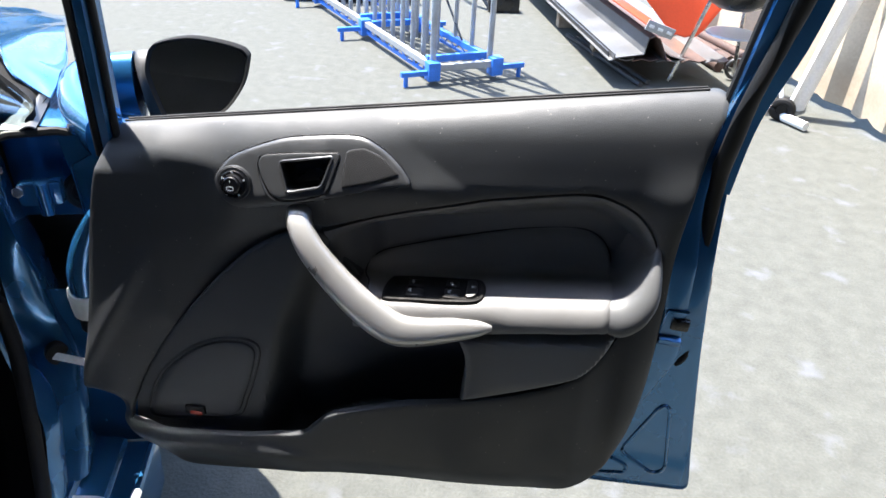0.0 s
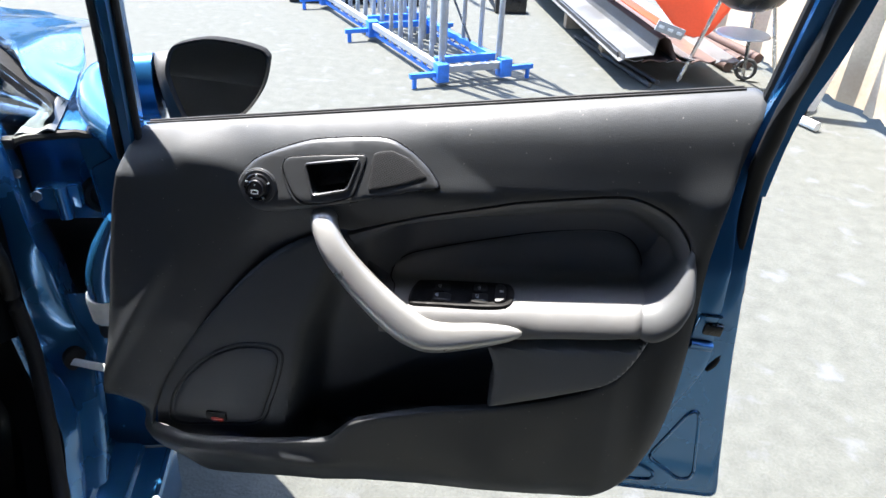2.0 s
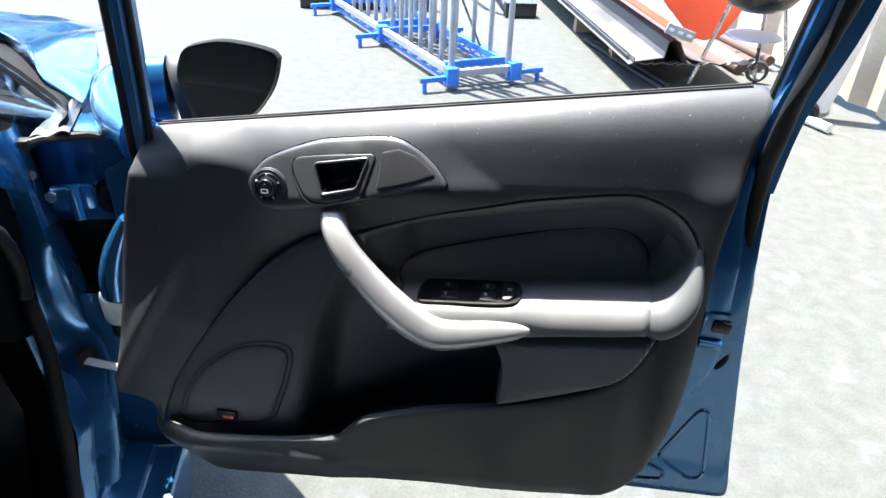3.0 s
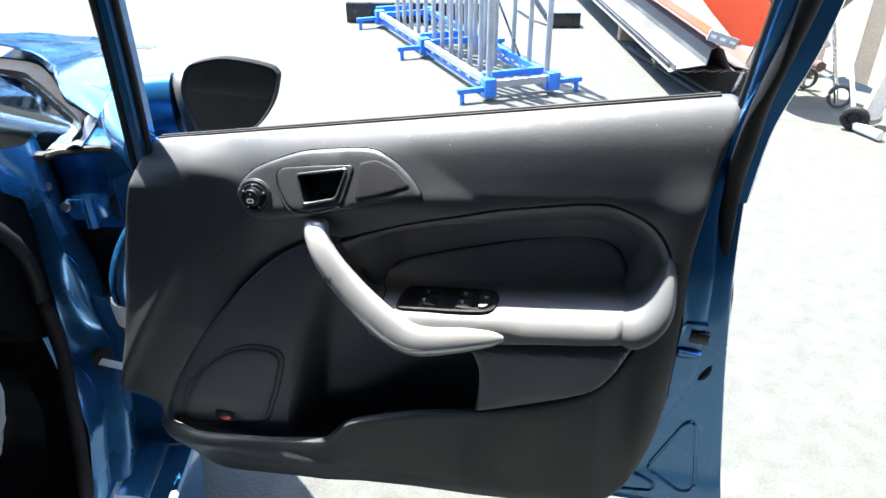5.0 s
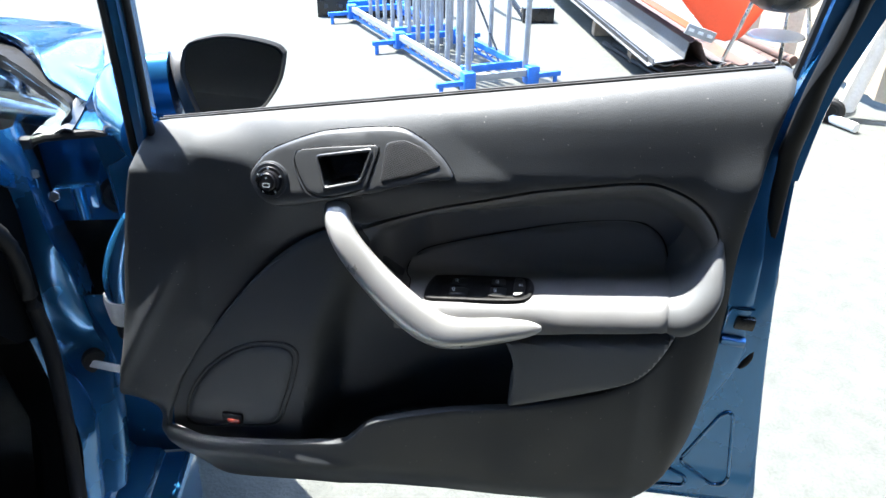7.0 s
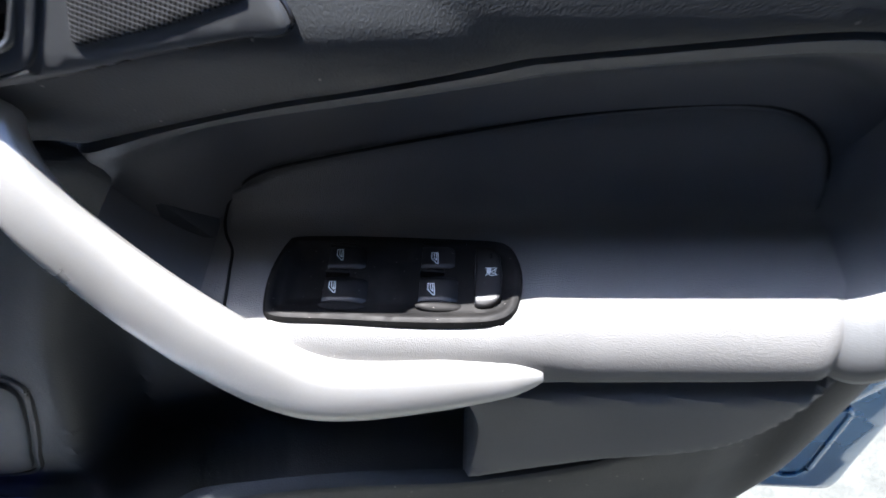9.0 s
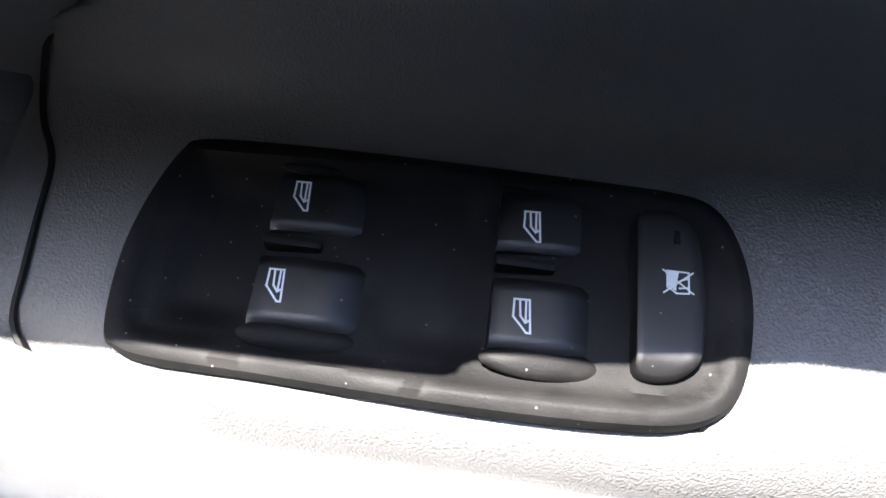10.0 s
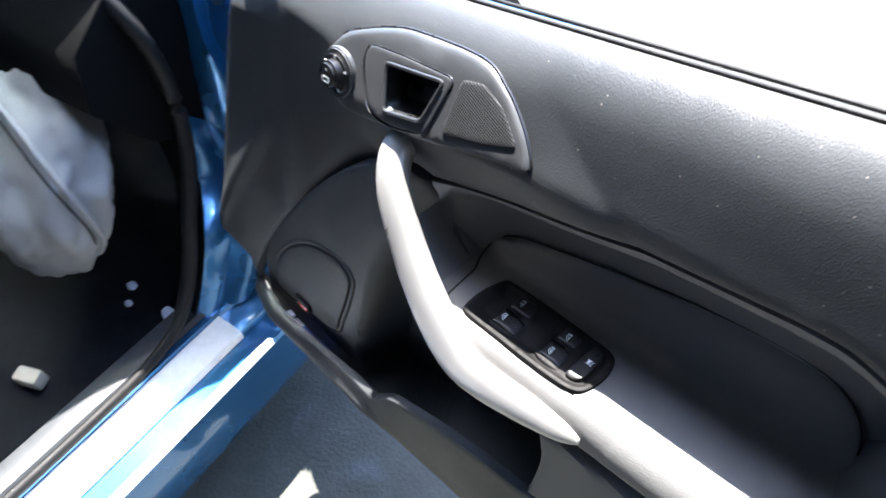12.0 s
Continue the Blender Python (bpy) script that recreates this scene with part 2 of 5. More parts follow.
def sheet(outline, depth, step=0.008, rim=0.02, edge=0.004, holes=None, put=None):
    """A moulded panel: the outline filled with a fine net, shaped by depth(points), with a rounded edge and a returned rim."""
    loops = []
    for n, lp in enumerate([outline] + list(holes or [])):
        lp = even(lp, step * 0.7)
        area = np.sum(lp[:, 0] * np.roll(lp[:, 1], -1) - np.roll(lp[:, 0], -1) * lp[:, 1])
        loops.append(lp[::-1] if (area < 0) == (n == 0) else lp)
    poly = loops[0]
    pts, edges, extra = [], [], []
    for lp in loops:
        first = len(pts)
        pts += [tuple(q) for q in lp]
        edges += [(first + k, first + (k + 1) % len(lp)) for k in range(len(lp))]
        tan = np.roll(lp, -1, 0) - np.roll(lp, 1, 0)
        nrm = np.stack([-tan[:, 1], tan[:, 0]], 1)
        nrm /= np.maximum(np.linalg.norm(nrm, axis=1), 1e-9)[:, None]
        extra += [lp + nrm * edge * k for k in (0.3, 1.0)]

    def within(q):
        ok = inside(poly, q)
        for lp in loops[1:]:
            ok &= ~inside(lp, q)
        return ok

    def border(q):
        return np.min([distance(lp, q) for lp in loops], axis=0)
    lo, hi = poly.min(0), poly.max(0)
    gx, gz = np.meshgrid(np.arange(lo[0], hi[0], step), np.arange(lo[1], hi[1], step))
    grid = np.stack([gx.ravel(), gz.ravel()], 1)
    every = np.vstack(extra + [grid])
    near = np.r_[np.full(len(every) - len(grid), edge * 0.25), np.full(len(grid), edge + step * 0.4)]
    pts += [tuple(q) for q in every[within(every) & (border(every) > near)]]
    vs, _, fs, *_ = delaunay_2d_cdt([Vector(q) for q in pts], edges, [], 0, 1e-7)
    v2 = np.array([tuple(v) for v in vs])
    tri = np.array([f for f in fs if len(f) == 3])
    tri = tri[within(v2[tri].mean(1))]
    t = np.clip(1 - border(v2) / edge, 0, 1)
    y = np.asarray(depth(v2), float) + edge * (1 - np.sqrt(1 - t * t))
    put = put or (lambda u, v, w: (u, w, v))
    bm = bmesh.new()
    verts = [bm.verts.new(put(a, b, c)) for (a, b), c in zip(v2, y)]
    for a, b, c in tri:
        bm.faces.new((verts[a], verts[b], verts[c]))
    index = {v: n for n, v in enumerate(verts)}
    low = {}

    def lowered(v):
        n = index[v]
        if n not in low:
            low[n] = bm.verts.new(put(v2[n, 0], v2[n, 1], y[n] + rim))
        return low[n]
    for e in [e for e in bm.edges if len(e.link_faces) == 1]:
        corner = e.link_loops[0]
        a, b = corner.vert, corner.link_loop_next.vert
        bm.faces.new((b, a, lowered(a), lowered(b)))
    bmesh.ops.delete(bm, geom=[v for v in bm.verts if not v.link_faces], context="VERTS")
    return bm


def tube(points, radius, sides=10, bm=None, caps=True, flat=1.0, up=(0, 0, 1)):
    """A swept round or oval bar; radius is a number or one for each point."""
    bm = bm or bmesh.new()
    p = [Vector(q) for q in points]
    r = radius if isinstance(radius, (list, tuple, np.ndarray)) else [radius] * len(p)
    rings = []
    for k, q in enumerate(p):
        d = (p[min(k + 1, len(p) - 1)] - p[max(k - 1, 0)]).normalized()
        side = d.cross(Vector(up))
        if side.length < 1e-4:
            side = d.cross(Vector((1, 0, 0)))
        side.normalize()
        top = side.cross(d)
        rings.append([bm.verts.new(q + side * math.cos(a) * r[k] + top * math.sin(a) * r[k] * flat) for a in (2 * math.pi * n / sides for n in range(sides))])
    for a, b in zip(rings, rings[1:]):
        for n in range(sides):
            bm.faces.new((a[n], a[(n + 1) % sides], b[(n + 1) % sides], b[n]))
    if caps:
        bm.faces.new(rings[0][::-1])
        bm.faces.new(rings[-1])
    return bm


def block(size, m=None, bevel=0.002, bm=None, segments=2):
    """A box with rounded edges, centred, at the pose m."""
    own = bmesh.new()
    bmesh.ops.create_cube(own, size=1, matrix=Matrix.Diagonal((*size, 1)))
    if bevel:
        bmesh.ops.bevel(own, geom=own.edges[:], offset=min(bevel, min(size) * 0.45), segments=segments, affect="EDGES", profile=0.6)
    own.transform(m or Matrix())
    if bm is None:
        return own
    me = bpy.data.meshes.new("t")
    own.to_mesh(me)
    own.free()
    bm.from_mesh(me)
    bpy.data.meshes.remove(me)
    return bm


def strip(path, profile, up=(0, 0, 1), closed=True, out=None):
    """A profile (across, height) drawn along a path. The across axis is path x up, or the given out direction."""
    bm = bmesh.new()
    p = [Vector(q) for q in path]
    rings = []
    for k, q in enumerate(p):
        d = (p[min(k + 1, len(p) - 1)] - p[max(k - 1, 0)]).normalized()
        u = Vector(up)
        a = Vector(out) if out else d.cross(u).normalized()
        a = (a - d * a.dot(d)).normalized()
        u = a.cross(d)
        rings.append([bm.verts.new(q + a * s + u * h) for s, h in profile])
    n = len(profile)
    for a, b in zip(rings, rings[1:]):
        for k in range(n if closed else n - 1):
            bm.faces.new((a[k], a[(k + 1) % n], b[(k + 1) % n], b[k]))
    if closed:
        bm.faces.new(rings[0][::-1])
        bm.faces.new(rings[-1])
    return bm


def net(rows):
    """A surface through rows of points."""
    bm = bmesh.new()
    vs = [[bm.verts.new(q) for q in row] for row in rows]
    for a, b in zip(vs, vs[1:]):
        for k in range(len(a) - 1):
            bm.faces.new((a[k], a[k + 1], b[k + 1], b[k]))
    return bm


def thick(bm, by):
    """Gives a surface a thickness."""
    bmesh.ops.recalc_face_normals(bm, faces=bm.faces)
    bmesh.ops.solidify(bm, geom=bm.faces[:], thickness=by)
    return bm


# ---- the door's moulded forms: y as a function of x along the door and z up ----
def belt(x):
    return 0.976 + 0.154 * np.asarray(x, float)


FALL_S = [0.0, 0.005, 0.01, 0.02, 0.03, 0.04, 0.06, 0.08, 0.096, 0.105, 0.12, 0.14, 0.2]
FALL_Y = [0.0, -0.0095, -0.0170, -0.0278, -0.0352, -0.0403, -0.0474, -0.0534, -0.0580, -0.0592, -0.0580, -0.0550, -0.051]
FALL_TABLE = spline(list(zip(FALL_S, FALL_Y)), 120)
NOSE_TABLE = spline([(0.0, 0.0), (0.01, -0.019), (0.02, -0.035), (0.03, -0.0465), (0.036, -0.0505), (0.046, -0.0525), (0.08, -0.057), (0.12, -0.064), (0.2, -0.080), (0.3, -0.098)], 80)


def fall(s):
    """How far the pad stands out at s metres below the belt."""
    return np.interp(s, FALL_TABLE[:, 0], FALL_TABLE[:, 1])


def upper_form(p):
    x, z = p[:, 0], p[:, 1]
    s = belt(x) - z
    main = fall(s * (1 - 0.22 * smooth01(0.5, 0.85, x)))
    # a fuller swell behind the escutcheon, ending in a crease that runs down and aft
    swell = np.clip((0.495 - x + 1.3 * (s - 0.03)) / 0.11, 0, 1)
    swell = swell * (2 - swell)
    main = main + swell * np.interp(s, [0.0, 0.02, 0.05, 0.10, 0.13, 0.2], [0.0, -0.0005, -0.0035, -0.0100, -0.0095, -0.003])
    # ahead of it the pad is a narrow flat top over a hollow
    nose = np.interp(s / (1 + 7 * np.clip(x - 0.12, 0, 1)), NOSE_TABLE[:, 0], NOSE_TABLE[:, 1])
    wf = smooth01(0.27, 0.18, x)
    y = 0.070 - 0.014 * x + main * (1 - wf) + nose * wf
    # the front edge sweeps back at the top and forward into a fin below
    lean = np.interp(z, [0.5, 0.55, 0.7, 0.80, 0.87, 0.93, 1.0], [-0.082, -0.076, -0.049, -0.026, -0.010, 0.002, 0.066])
    k = smooth01(0.16, 0.0, x)
    y = y * (1 - k) + lean * k
    a, b = np.array([0.10, 0.815]), np.array([-0.035, 0.575])
    d = b - a
    t = np.clip(((p - a) @ d) / (d @ d), 0, 1)
    off = np.linalg.norm(p - a - t[:, None] * d, axis=1)
    return y - 0.0065 * np.exp(-((off / 0.014) ** 2)) * smooth01(0.0, 0.25, t + 0.05)


def lower_form(p):
    x, z = p[:, 0], p[:, 1]
    lip = np.interp(x, [-0.02, 0.01, 0.04, 0.1, 0.33, 0.40, 0.5, 0.6, 0.7, 0.8, 0.86, 0.9], [-0.03, -0.059, -0.084, -0.100, -0.100, -0.092, -0.087, -0.085, -0.078, -0.062, -0.04, -0.008])
    roll = 0.014 * smooth01(0.462, 0.49, z) ** 2 * smooth01(0.40, 0.30, x)
    return lip + 0.05 * smooth01(0.49, 0.36, z) * smooth01(0.95, 0.7, x) + roll


def base_form(p):
    x, z = p[:, 0], p[:, 1]
    z0 = np.interp(x, [0.0, 0.06, 0.3, 0.45, 0.55, 0.62, 0.75, 0.85], [0.50, 0.50, 0.54, 0.60, 0.62, 0.635, 0.60, 0.5])
    z1 = np.interp(x, [0.0, 0.06, 0.75, 0.85], [0.56, 0.56, 0.95, 0.97])
    w = smooth01(0, 1, (z - z0) / (z1 - z0))
    edge_ = 0.016 * smooth01(0.83, 0.885, x) * smooth01(1.04, 0.925, z) * smooth01(0.45, 0.6, z)
    return upper_form(p) * w + lower_form(p) * (1 - w) - edge_


def ledge(x):
    return 0.795 + 0.105 * (np.asarray(x, float) - 0.52)


BOWL = [(0.385, 0.868), (0.44, 0.893), (0.507, 0.917), (0.60, 0.942), (0.69, 0.961), (0.752, 0.9715), (0.787, 0.9705), (0.825, 0.955), (0.852, 0.932), (0.868, 0.905), (0.8725, 0.875), (0.864, 0.833), (0.850, 0.785), (0.832, 0.737), (0.803, 0.696), (0.765, 0.674), (0.693, 0.656), (0.608, 0.634), (0.611, 0.70), (0.597, 0.738), (0.50, 0.74), (0.455, 0.775), (0.412, 0.83)]
ARC = [(0.345, 0.868), (0.265, 0.818), (0.18, 0.735), (0.085, 0.605), (0.052, 0.53), (0.038, 0.485)]
LIP = [(0.06, 0.486), (0.15, 0.486), (0.254, 0.498), (0.345, 0.522), (0.372, 0.546), (0.398, 0.574), (0.442, 0.592), (0.529, 0.619)]



# ---- ground ----
bm = bmesh.new()
bmesh.ops.create_grid(bm, x_segments=40, y_segments=40, size=150)
solo("ground", bm, GROUND, "pale worn concrete yard with whitish patches", "ground", kind="structure")

# ---- unseen open-fronted shed behind the walk, sized and placed to shade the door ----
def slab(name, size, at, mat, label, category):
    return solo(name, block(size, pose(*at), 0.01), mat, label, category, kind="structure")


slab("wall_south", (7.4, 0.2, 3.5), (0.0, -5.1, 1.75), SHED, "unseen dark grey steel back wall of a shed, blocks light", "wall")
slab("wall_west", (0.2, 4.4, 3.5), (-3.6, -2.8, 1.75), SHED, "unseen dark grey steel side wall of a shed, blocks light", "wall")
slab("wall_east", (0.2, 5.6, 3.5), (3.6, -2.2, 1.75), SHED, "unseen dark grey steel side wall of a shed, blocks light", "wall")
slab("ceiling", (7.6, 5.0, 0.12), (0.0, -2.8, 3.6), SHED, "unseen dark grey steel roof of a shed, blocks light", "ceiling")

# ---- pale workshop across the yard, seen in the windscreen ----
FACE = Vector((0.55, -0.83, 0)).normalized()
SIDE = Vector((0.83, 0.55, 0)).normalized()
work_at = Vector((-6.6, 9.6, 0))
turn_work = Matrix.Translation(work_at) @ Matrix(((SIDE.x, FACE.x, 0, 0), (SIDE.y, FACE.y, 0, 0), (0, 0, 1, 0), (0, 0, 0, 1)))
work = thing("workshop", "pale rendered workshop with dark window bars", "building", tuple(work_at), kind="structure")
part("wall", block((12, 0.3, 4.5), turn_work @ pose(0, -0.4, 2.25), 0.02), TIMBER, work)
for k in range(7):
    pane = part("window", block((1.1, 0.06, 1.7), turn_work @ pose(-4.8 + 1.6 * k, -0.24, 1.3), 0.01), BLACK_STEEL, work, "dark window")
    for m in range(3):
        part("window_bar", block((0.07, 0.05, 1.7), turn_work @ pose(-5.2 + 1.6 * k + 0.4 * m, -0.19, 1.3), 0.005), STACK_WHITE, pane)

# ---- the open door ----
door = thing("open_door", "open blue car front door with charcoal inner trim", "car door", (0.42, 0.05, 0.34))


def line(*pts, step=0.006):
    return even(np.array(pts, float), step, closed=False)


TRIM_LINE = np.vstack([
    line((0.05, 0.984), (0.903, 1.115)),
    spline([(0.914, 1.1165), (0.924, 1.113), (0.927, 1.10), (0.916, 1.066), (0.9015, 0.989), (0.895, 0.904), (0.898, 0.783), (0.897, 0.655), (0.883, 0.56), (0.855, 0.48), (0.81, 0.428), (0.75, 0.409), (0.65, 0.405), (0.528, 0.402), (0.326, 0.383), (0.15, 0.362), (0.098, 0.37), (0.04, 0.412), (0.018, 0.455), (0.016, 0.495)], 130),
    spline([(0.008, 0.515), (-0.008, 0.535), (-0.034, 0.546)], 8),
    spline([(-0.034, 0.552), (-0.02, 0.62), (-0.004, 0.72), (0.004, 0.80), (0.014, 0.88), (0.025, 0.93), (0.040, 0.970)], 40),
])
RIDGE = BOWL[:18]
GAP = np.vstack([
    spline(ARC[::-1] + [(0.385, 0.872)], 50),
    spline(RIDGE[1:], 110),
    spline(LIP[::-1], 60),
    spline([(0.05, 0.4855), (0.042, 0.484)], 3),
])
HANDLE_CUP = [(0.317, 0.973), (0.398, 0.989), (0.383, 0.947), (0.331, 0.933)]


def rounded(corners, r, n=5):
    """A polygon with its corners rounded."""
    p = np.array(corners, float)
    out = []
    for k in range(len(p)):
        a, b, c = p[k - 1], p[k], p[(k + 1) % len(p)]
        u, v = (a - b) / np.linalg.norm(a - b), (c - b) / np.linalg.norm(c - b)
        q = min(r, 0.45 * np.linalg.norm(a - b), 0.45 * np.linalg.norm(c - b))
        for t in np.linspace(0, 1, n):
            out.append((1 - t) ** 2 * (b + u * q) + 2 * t * (1 - t) * b + t * t * (b + v * q))
    return np.array(out)


CUP = rounded(HANDLE_CUP, 0.006)
trim = part("trim_panel", sheet(TRIM_LINE, base_form, 0.0065, rim=0.007, edge=0.005, holes=[GAP, CUP]), TRIM, door, "charcoal grained plastic trim")

BOWL_LINE = np.vstack([spline(RIDGE, 130), spline([(0.611, 0.64), (0.613, 0.70), (0.603, 0.732)], 12), spline([(0.597, 0.74), (0.50, 0.735), (0.43, 0.742), (0.388, 0.775), (0.356, 0.822), (0.356, 0.848), (0.373, 0.864)], 50)])
RIM_LINE = spline(RIDGE, 130)


def bowl_form(p):
    x, z = p[:, 0], p[:, 1]
    zl = ledge(x)
    low = -0.060 - 0.022 * np.clip((zl - z) / 0.16, 0, 1)
    k0 = smooth01(-0.065, -0.015, z - zl)
    y = low * (1 - k0) + 0.048 * k0
    # aft of the armrest the hollow climbs along the swept shelf
    crest = zl + np.interp(x, [0.80, 0.8185, 0.832, 0.846, 0.857, 0.864, 0.87], [0.0, 0.0, 0.005, 0.019, 0.039, 0.062, 0.09])
    aft = smooth01(0.80, 0.825, x)
    k = smooth01(-0.055, -0.02, z - crest)
    face = np.interp(x, [0.80, 0.83, 0.87], [-0.060, -0.056, -0.040]) - 0.022 * np.clip((zl - z) / 0.16, 0, 1)
    y = y * (1 - aft) + (face * (1 - k) + 0.050 * k) * aft
    d = distance(RIM_LINE, p, closed=False)
    wide = np.interp(z, [0.62, 0.74, 0.80, 0.87, 0.91, 0.95], [0.022, 0.024, 0.024, 0.026, 0.05, 0.055])
    w = smooth01(0, 1, d / wide)
    left = smooth01(0.395, 0.475, x) * k0 + smooth01(0.45, 0.50, x) * (1 - k0)
    lip = 0.0025 * smooth01(0.74, 0.86, z)
    return (base_form(p) - lip) * (1 - w) + (y * left + 0.009 * (1 - left)) * w + 0.001


part("armrest_surround", sheet(BOWL_LINE, bowl_form, 0.0055, rim=0.075, edge=0.009), SURROUND, door, "dark grey moulded armrest surround")


def lower_panel_form(p):
    x, z = p[:, 0], p[:, 1]
    wall = np.interp(z, [0.4, 0.55, 0.70, 0.80, 0.88], [-0.052, -0.05, -0.032, -0.014, 0.0])
    edge_x = np.interp(z, [0.5, 0.6, 0.7, 0.88], [0.265, 0.285, 0.30, 0.36])
    k = smooth01(0, 0.05, x - edge_x)
    y = wall * (1 - k) + 0.012 * k
    floor = np.interp(x, [0.0, 0.35, 0.45, 0.7], [0.424, 0.430, 0.485, 0.51])
    s = z - floor
    reach = np.interp(s, [-0.02, 0.0, 0.008, 0.02, 0.04], [1.0, 1.0, 0.75, 0.25, 0.0])
    return y * (1 - reach) + (lower_form(p) + 0.012) * reach


SPEAKER = [(0.25, 0.668), (0.272, 0.655), (0.268, 0.62), (0.25, 0.56), (0.225, 0.507), (0.15, 0.49), (0.07, 0.482), (0.072, 0.53), (0.10, 0.585), (0.15, 0.635), (0.20, 0.662)]
POCKET_LINE = np.vstack([
    spline([(0.345, 0.872), (0.265, 0.822), (0.18, 0.739), (0.08, 0.605), (0.046, 0.53), (0.034, 0.46)], 60),
    line((0.034, 0.418), (0.34, 0.420), (0.44, 0.475), (0.64, 0.50)),
    line((0.645, 0.60), (0.63, 0.735), (0.50, 0.733), (0.45, 0.768), (0.405, 0.825), (0.378, 0.862)),
])
low_panel = part("lower_panel", sheet(POCKET_LINE, lower_panel_form, 0.007, rim=0.02, edge=0.004), PANEL, door, "grey plastic door pocket panel")


def bead(points, form, lift, width, put=None, n=80, closed=True):
    """A fine raised line on a moulded form."""
    q = spline(points, n, closed)
    y = form(q) - lift
    pts = [(a, c, b) for (a, b), c in zip(q, y)]
    return tube(pts + ([pts[0]] if closed else []), width, 6, caps=not closed)


part("speaker_grille", sheet(spline([tuple(0.93 * np.array(q) + 0.07 * np.array((0.17, 0.57))) for q in SPEAKER], 70, True), lambda p: lower_panel_form(p) - 0.004, 0.008, rim=0.006, edge=0.003), PANEL, low_panel)
part("speaker_seam", bead(SPEAKER, lower_panel_form, 0.0, 0.0028), TRIM, low_panel)

# courtesy reflector near the pocket's floor
part("reflector_recess", block((0.036, 0.008, 0.018), pose(0.152, -0.056, 0.513), 0.004), RUBBER, low_panel)
part("red_reflector", block((0.022, 0.008, 0.008), pose(0.155, -0.0585, 0.510), 0.003), RED_LENS, low_panel, "small red reflector")

# armrest: wall, ledge and rounded front edge in one moulding, sunk under the switch plate
PLATE = [(0.478, -0.041), (0.482, -0.0465), (0.492, -0.049), (0.516, -0.050), (0.545, -0.0515), (0.572, -0.0525), (0.599, -0.0525), (0.616, -0.051), (0.626, -0.046), (0.631, -0.036), (0.633, -0.02), (0.631, -0.006), (0.626, 0.004), (0.617, 0.0085), (0.593, 0.0105), (0.547, 0.013), (0.515, 0.014), (0.490, 0.0135), (0.484, 0.009), (0.479, -0.005), (0.4765, -0.022)]
PLATE_LINE = spline(PLATE, 150, True)
X0, X1 = 0.436, 0.818
TOP_X = [0.432, 0.442, 0.455, 0.475, 0.53, 0.588, 0.669, 0.72, 0.75, 0.77, 0.79, 0.803, 0.813, 0.818]
TOP_Z = [0.792, 0.803, 0.812, 0.822, 0.841, 0.858, 0.879, 0.889, 0.8915, 0.8905, 0.884, 0.873, 0.856, 0.832]


def arm_row(x, zl, zt, front, flat_to, zf):
    """One section of the armrest, from the insert's top over the ledge to its front edge."""
    r, q = min(0.018, zt - zl), min(float(np.interp(x, [0.62, 0.67], [0.024, 0.038])), zl - zf - 0.005)
    tip = 0.0365 + 0.16 * (zt - zl)
    prof = [(tip + 0.010, zt + 0.001), (tip + 0.003, zt), (tip, zt - 0.003)]
    prof += [(0.0365 + (tip - 0.0365) * t, zl + r + (zt - zl - r) * t) for t in (0.66, 0.33)]
    prof += [(0.0365 - r + r * math.cos(a), zl + r - r * math.sin(a)) for a in np.linspace(0, math.pi / 2, 6)]
    prof += [(0.0185 + (front + q - 0.0185) * t, zl - 0.001 * t) for t in np.linspace(0.04, 0.97, flat_to)]
    prof += [(front + q - q * math.sin(a), zl - 0.001 - q + q * math.cos(a)) for a in np.linspace(0.15, math.pi / 2, 7)]
    prof += [(front + 0.0003, zl - 0.001 - q + 0.4 * (zf - zl + q)), (front + 0.002, zf + 0.004), (front + 0.006, zf + 0.001), (front + 0.02, zf - 0.004)]
    flat = np.array([(x, y) for y, z in prof])
    sink = inside(PLATE_LINE, flat) & (distance(PLATE_LINE, flat) > 0.004)
    return [(x, y, z - (0.016 if low_ and abs(z - zl) < 0.004 else 0)) for (y, z), low_ in zip(prof, sink)]


rows = []
for x in np.linspace(X0, X1, 130):
    zl, zt = float(ledge(x)), float(np.interp(x, TOP_X, TOP_Z))
    end = 1 - 0.16 * max((x - (X1 - 0.014)) / 0.014, 0) ** 2
    front = -0.012 - 0.054 * end * float(np.interp(x, [0.436, 0.456, 0.50, 0.53], [0.84, 0.88, 0.97, 1.0]))
    zf = float(np.interp(x, [0.44, 0.52, 0.649, 0.757, 0.80], [0.735, 0.743, 0.757, 0.776, 0.784]))
    rows.append(arm_row(x, zl, max(zt, zl + 0.008), front, 26, zf))
part("armrest", net(rows), ARMREST, door, "grey leather-grain armrest and door insert", angle=60)
rows = []
for t in np.linspace(0, 1, 12):
    x = 0.4395 - 0.055 * t
    zl = float(ledge(0.4395)) - 0.001 + 0.05 * t ** 1.8
    rows.append(arm_row(x, zl, zl + 0.012 + 0.02 * t, -0.057 + 0.03 * t, 12, zl - 0.03 + 0.01 * t))
part("armrest_end", net(rows), SURROUND, door, angle=60)
SHELF = spline([(0.804, 0.8235, -0.058, 0.040), (0.8192, 0.8264, -0.0655, 0.048), (0.834, 0.8335, -0.063, 0.044), (0.8475, 0.848, -0.054, 0.034), (0.8575, 0.869, -0.038, 0.021), (0.8635, 0.893, -0.018, 0.011), (0.866, 0.917, -0.002, 0.008)], 34)
rows = []
